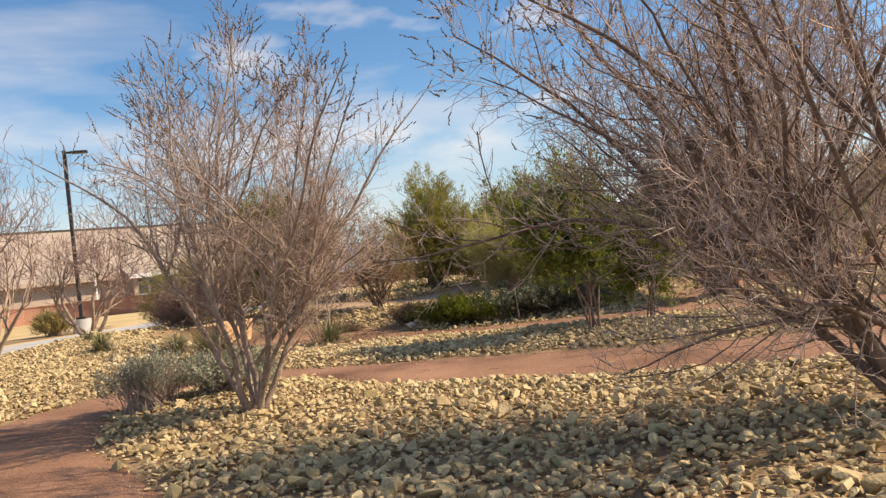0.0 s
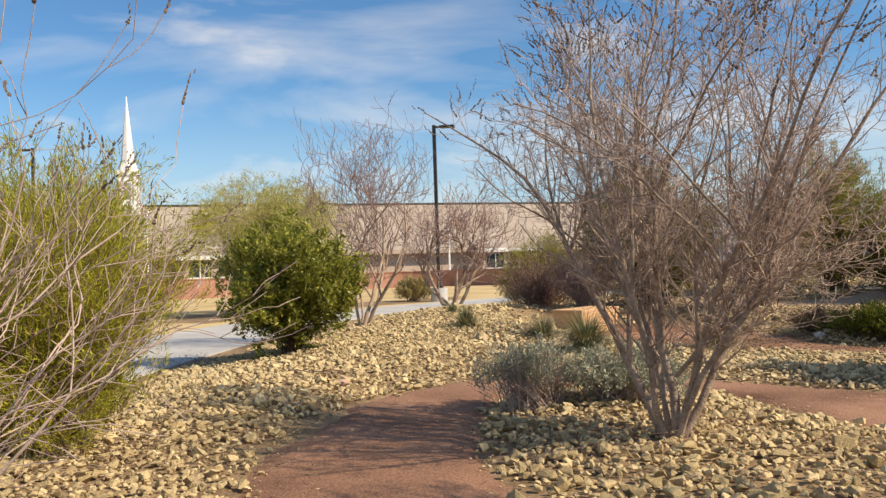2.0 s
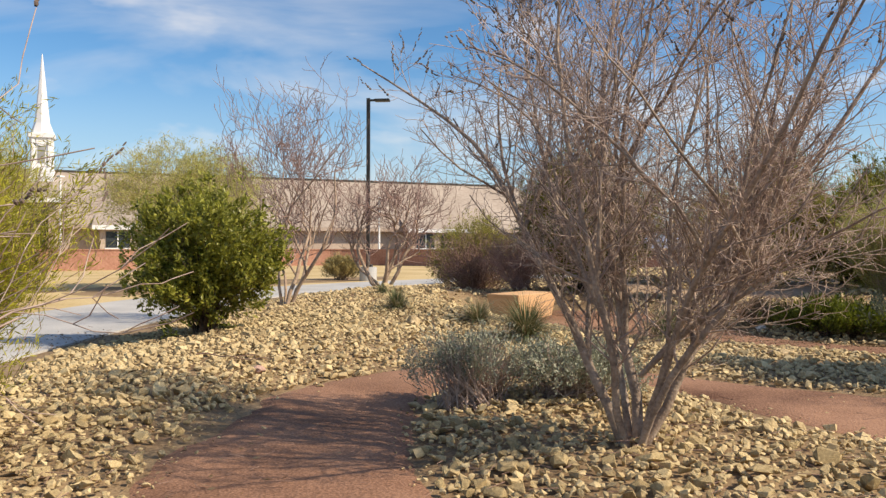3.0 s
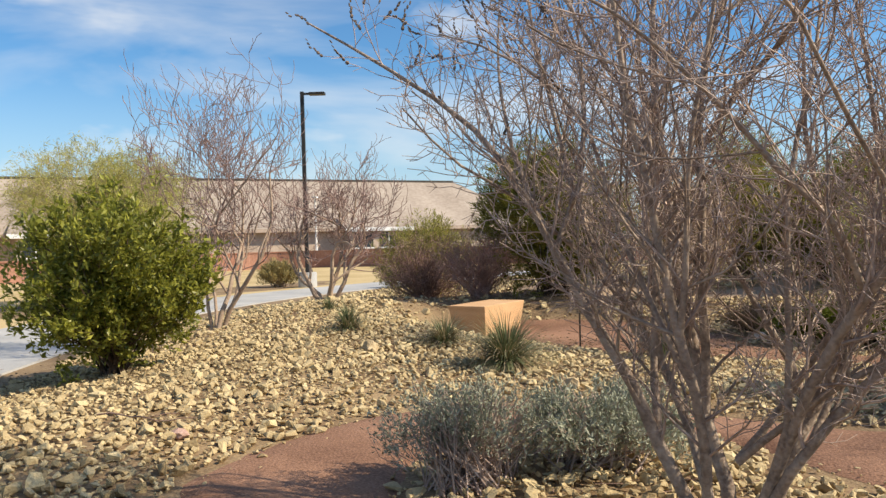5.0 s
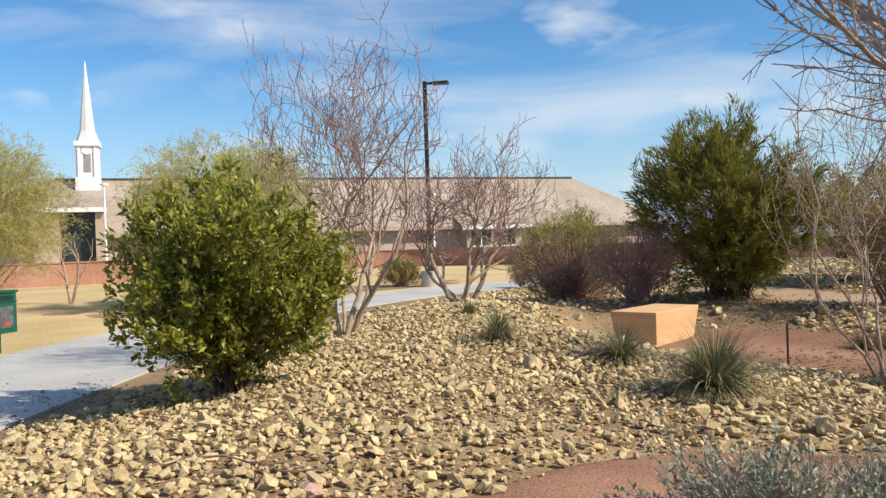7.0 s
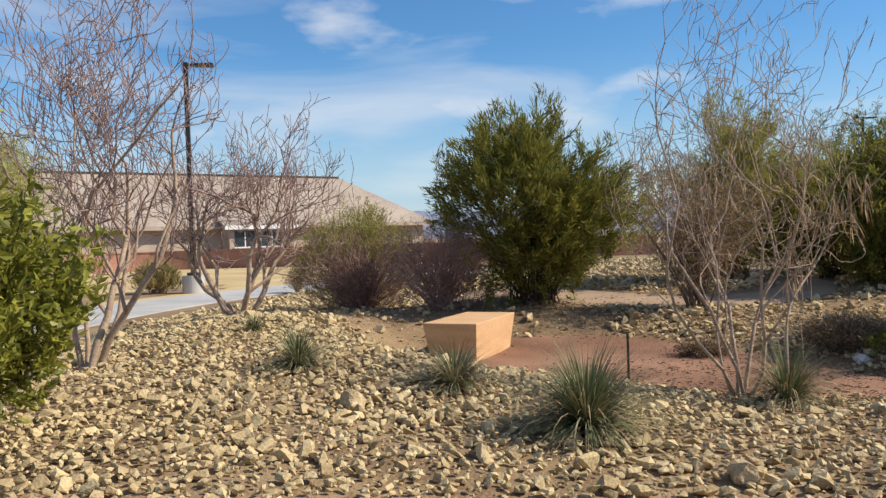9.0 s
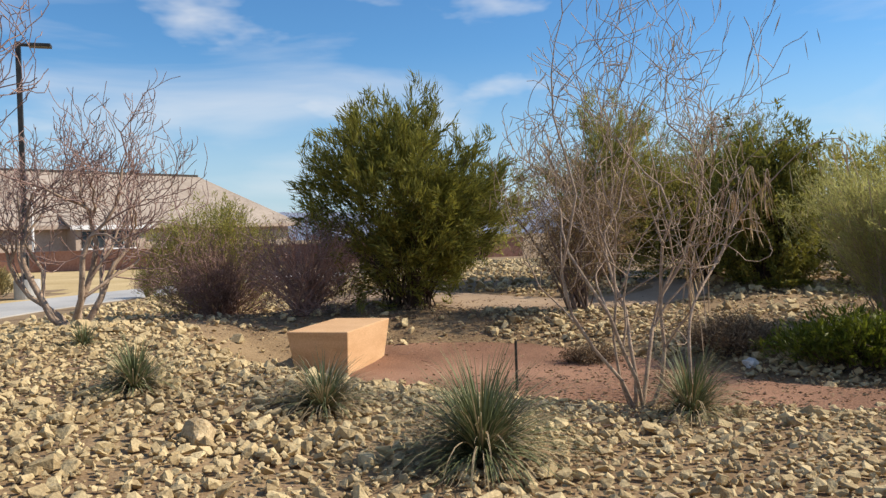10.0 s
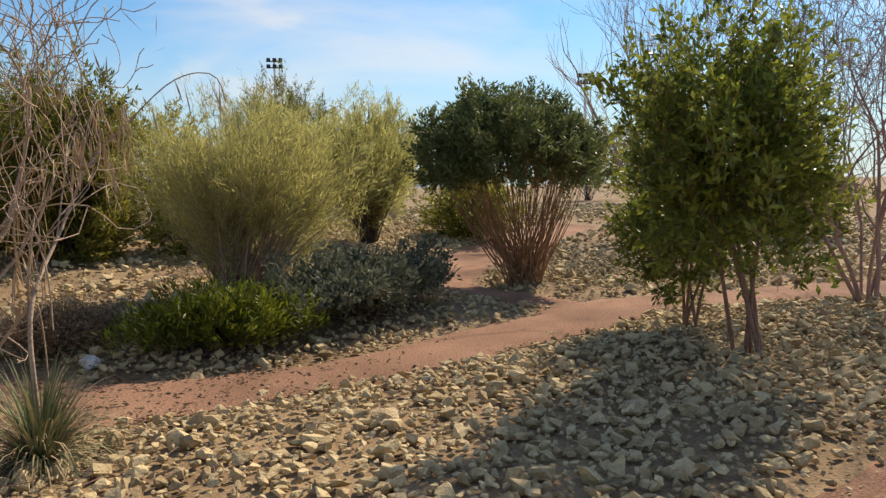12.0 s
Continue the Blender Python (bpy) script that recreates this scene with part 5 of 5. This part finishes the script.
soil_edge = 0.5 + 0.25 * np.sin(ry_ * 1.7) + 0.12 * np.sin(ry_ * 5.3)
bare = (ry_ > 17.6 + 0.5 * np.sin(rx_ * 2.1)) & (ry_ < 20.6) & (rx_ < -4.0) & (rng_rock.random(len(rx_)) < 0.85)
bare |= (ry_ > 17.2 + 0.4 * np.sin(rx_ * 1.7)) & (rx_ > -1.6) & (rx_ < 4.0) & (rng_rock.random(len(rx_)) < 0.6)
bare |= (ry_ > 14.3) & (ry_ < 16.6) & (rx_ > -0.6) & (rx_ < 4.2) & (rng_rock.random(len(rx_)) < 0.45)
ok = (dp > rng_rock.normal(0.05, 0.09, len(rx_))) & (dw_ > soil_edge) & (rx_ > west) & ~bare & (rng_rock.random(len(rx_)) < 0.93)
rx_, ry_ = rx_[ok], ry_[ok]
rs_ = np.clip(rng_rock.lognormal(math.log(0.0275), 0.43, len(rx_)), 0.011, 0.085) * np.where((ry_ > 16.5) | (rx_ > 4.0), 1.25, 1.0)
# the stones along the first bend are single pieces
single = np.nonzero((rx_ > -5.9) & (rx_ < -0.9) & (ry_ > 5.2) & (ry_ < 8.6) & (rs_ > 0.045))[0][:300]
rest = np.ones(len(rx_), bool)
rest[single] = False
rocks("rock_mulch", "tan and ochre broken limestone rubble covering the beds", rx_[rest], ry_[rest], rs_[rest], rng_rock)

fx, fy = strewn(rng_rock, -12, 22, 21.5, 36, 0.21)
d_ = np.minimum(outside(fx, fy, PATH_C, PATH_D), outside(fx, fy, WALK_1))
ok = (d_ > 0.2) & (fx > np.interp(fy, WALK_1[:, 1], WALK_1[:, 0]))
rocks("rock_mulch", "tan broken rubble at the back of the beds", fx[ok], fy[ok], rng_rock.uniform(0.035, 0.095, int(ok.sum())), rng_rock)
fx, fy = strewn(rng_rock, 8.0, 24, -2, 21.5, 0.22)
d_ = outside(fx, fy, PATH_A, PATH_B, PATH_D)
ok = d_ > 0.1
rocks("rock_mulch", "tan broken rubble beside the far end of the path", fx[ok], fy[ok], rng_rock.uniform(0.035, 0.095, int(ok.sum())), rng_rock)

# dry twig bits under the trees and along the path edges
n_bits = 2200
near_tree = np.array([(-2.2, 8.25), (-3.1, 14.4), (-6.8, 19.3), (-4.9, 19.2), (-8.9, 14.3), (2.2, 5.6), (-5.5, 6.0)])[rng_rock.integers(0, 7, n_bits)]
bits = near_tree + rng_rock.normal(0, 0.95, (n_bits, 2))
b_ang, b_len = rng_rock.uniform(0, 6.28, n_bits), rng_rock.uniform(0.03, 0.16, n_bits)
b_z = height(bits[:, 0], bits[:, 1]) + rng_rock.uniform(0.012, 0.05, n_bits)
b0 = np.stack([bits[:, 0], bits[:, 1], b_z], 1)
b1 = b0 + np.stack([np.cos(b_ang) * b_len, np.sin(b_ang) * b_len, rng_rock.normal(0, 0.012, n_bits)], 1)
litter = new("twig_litter", mesh_from("twig_litter", *tubes(b0, b1, np.full(n_bits, 0.0028), np.full(n_bits, 0.0016), 4), M_BARK_RED))
tagged(litter, "short dry twigs littering soil and rocks", "twigs", kind="stuff")

n_leaf = 13000
under = np.array([(-6.6, 18.7), (-8.0, 20.2), (-4.9, 18.9), (-8.6, 11.2), (-6.0, 6.2), (-2.9, 19.0), (0.3, 16.7), (-3.0, 15.6), (-1.6, 15.0), (-0.8, 17.8)])[rng_rock.integers(0, 10, n_leaf)]
fallen = under + rng_rock.normal(0, 0.8, (n_leaf, 2)) * np.array([1.25, 0.7])
l_at = np.stack([fallen[:, 0], fallen[:, 1], height(fallen[:, 0], fallen[:, 1]) + rng_rock.uniform(0.008, 0.035, n_leaf)], 1)
l_ang = rng_rock.uniform(0, 6.28, n_leaf)
l_way = np.stack([np.cos(l_ang), np.sin(l_ang), np.zeros(n_leaf)], 1)
fallen_leaves = new("leaf_litter", mesh_from("leaf_litter", *leaves(rng_rock, l_at, l_way, 0.045, 0.016, 0.15), M_BROWN_LEAF))
tagged(fallen_leaves, "dry brown fallen leaves under the shrubs", "leaves", kind="stuff")

fx, fy = strewn(rng_rock, -4, 24, -22, -3.9, 0.3)
ok = (outside(fx, fy, PATH_A) > 0.05) & (outside(fx, fy, WALK_1) > 0.6) & (fx > np.interp(-fy, -WALK_1[:60, 1], WALK_1[:60, 0]))
rocks("rock_mulch", "tan broken rubble behind the start of the path", fx[ok], fy[ok], rng_rock.uniform(0.04, 0.1, int(ok.sum())), rng_rock)

# loose gravel on the paths
px, py = strewn(rng_rock, -6, 6, 0.5, 18.5, 0.08)
dp = outside(px, py, PATH_A, PATH_B)
ok = (dp < 0.02) & (rng_rock.random(len(px)) < np.where(dp > -0.16, 0.7, 0.3))
rocks("loose_gravel", "loose tan and reddish gravel strewn on the path", px[ok], py[ok], rng_rock.lognormal(math.log(0.008), 0.45, int(ok.sum())), rng_rock, 0.2)

rock_meshes = []
for v, f in SHAPES:
    rock_meshes.append(mesh_from("rock", v, f, M_ROCK_ONE))
zs = height(rx_[single], ry_[single])
for k, s in enumerate(single):
    ob = new("rock", rock_meshes[k % len(rock_meshes)])
    ob.parent = ground
    ob.location = (rx_[s], ry_[s], zs[k] + rs_[s] * 0.25)
    ob.rotation_euler = rng_rock.uniform(-0.5, 0.5, 3) + np.array([0, 0, rng_rock.uniform(0, 6.28)])
    ob.scale = (rs_[s],) * 3
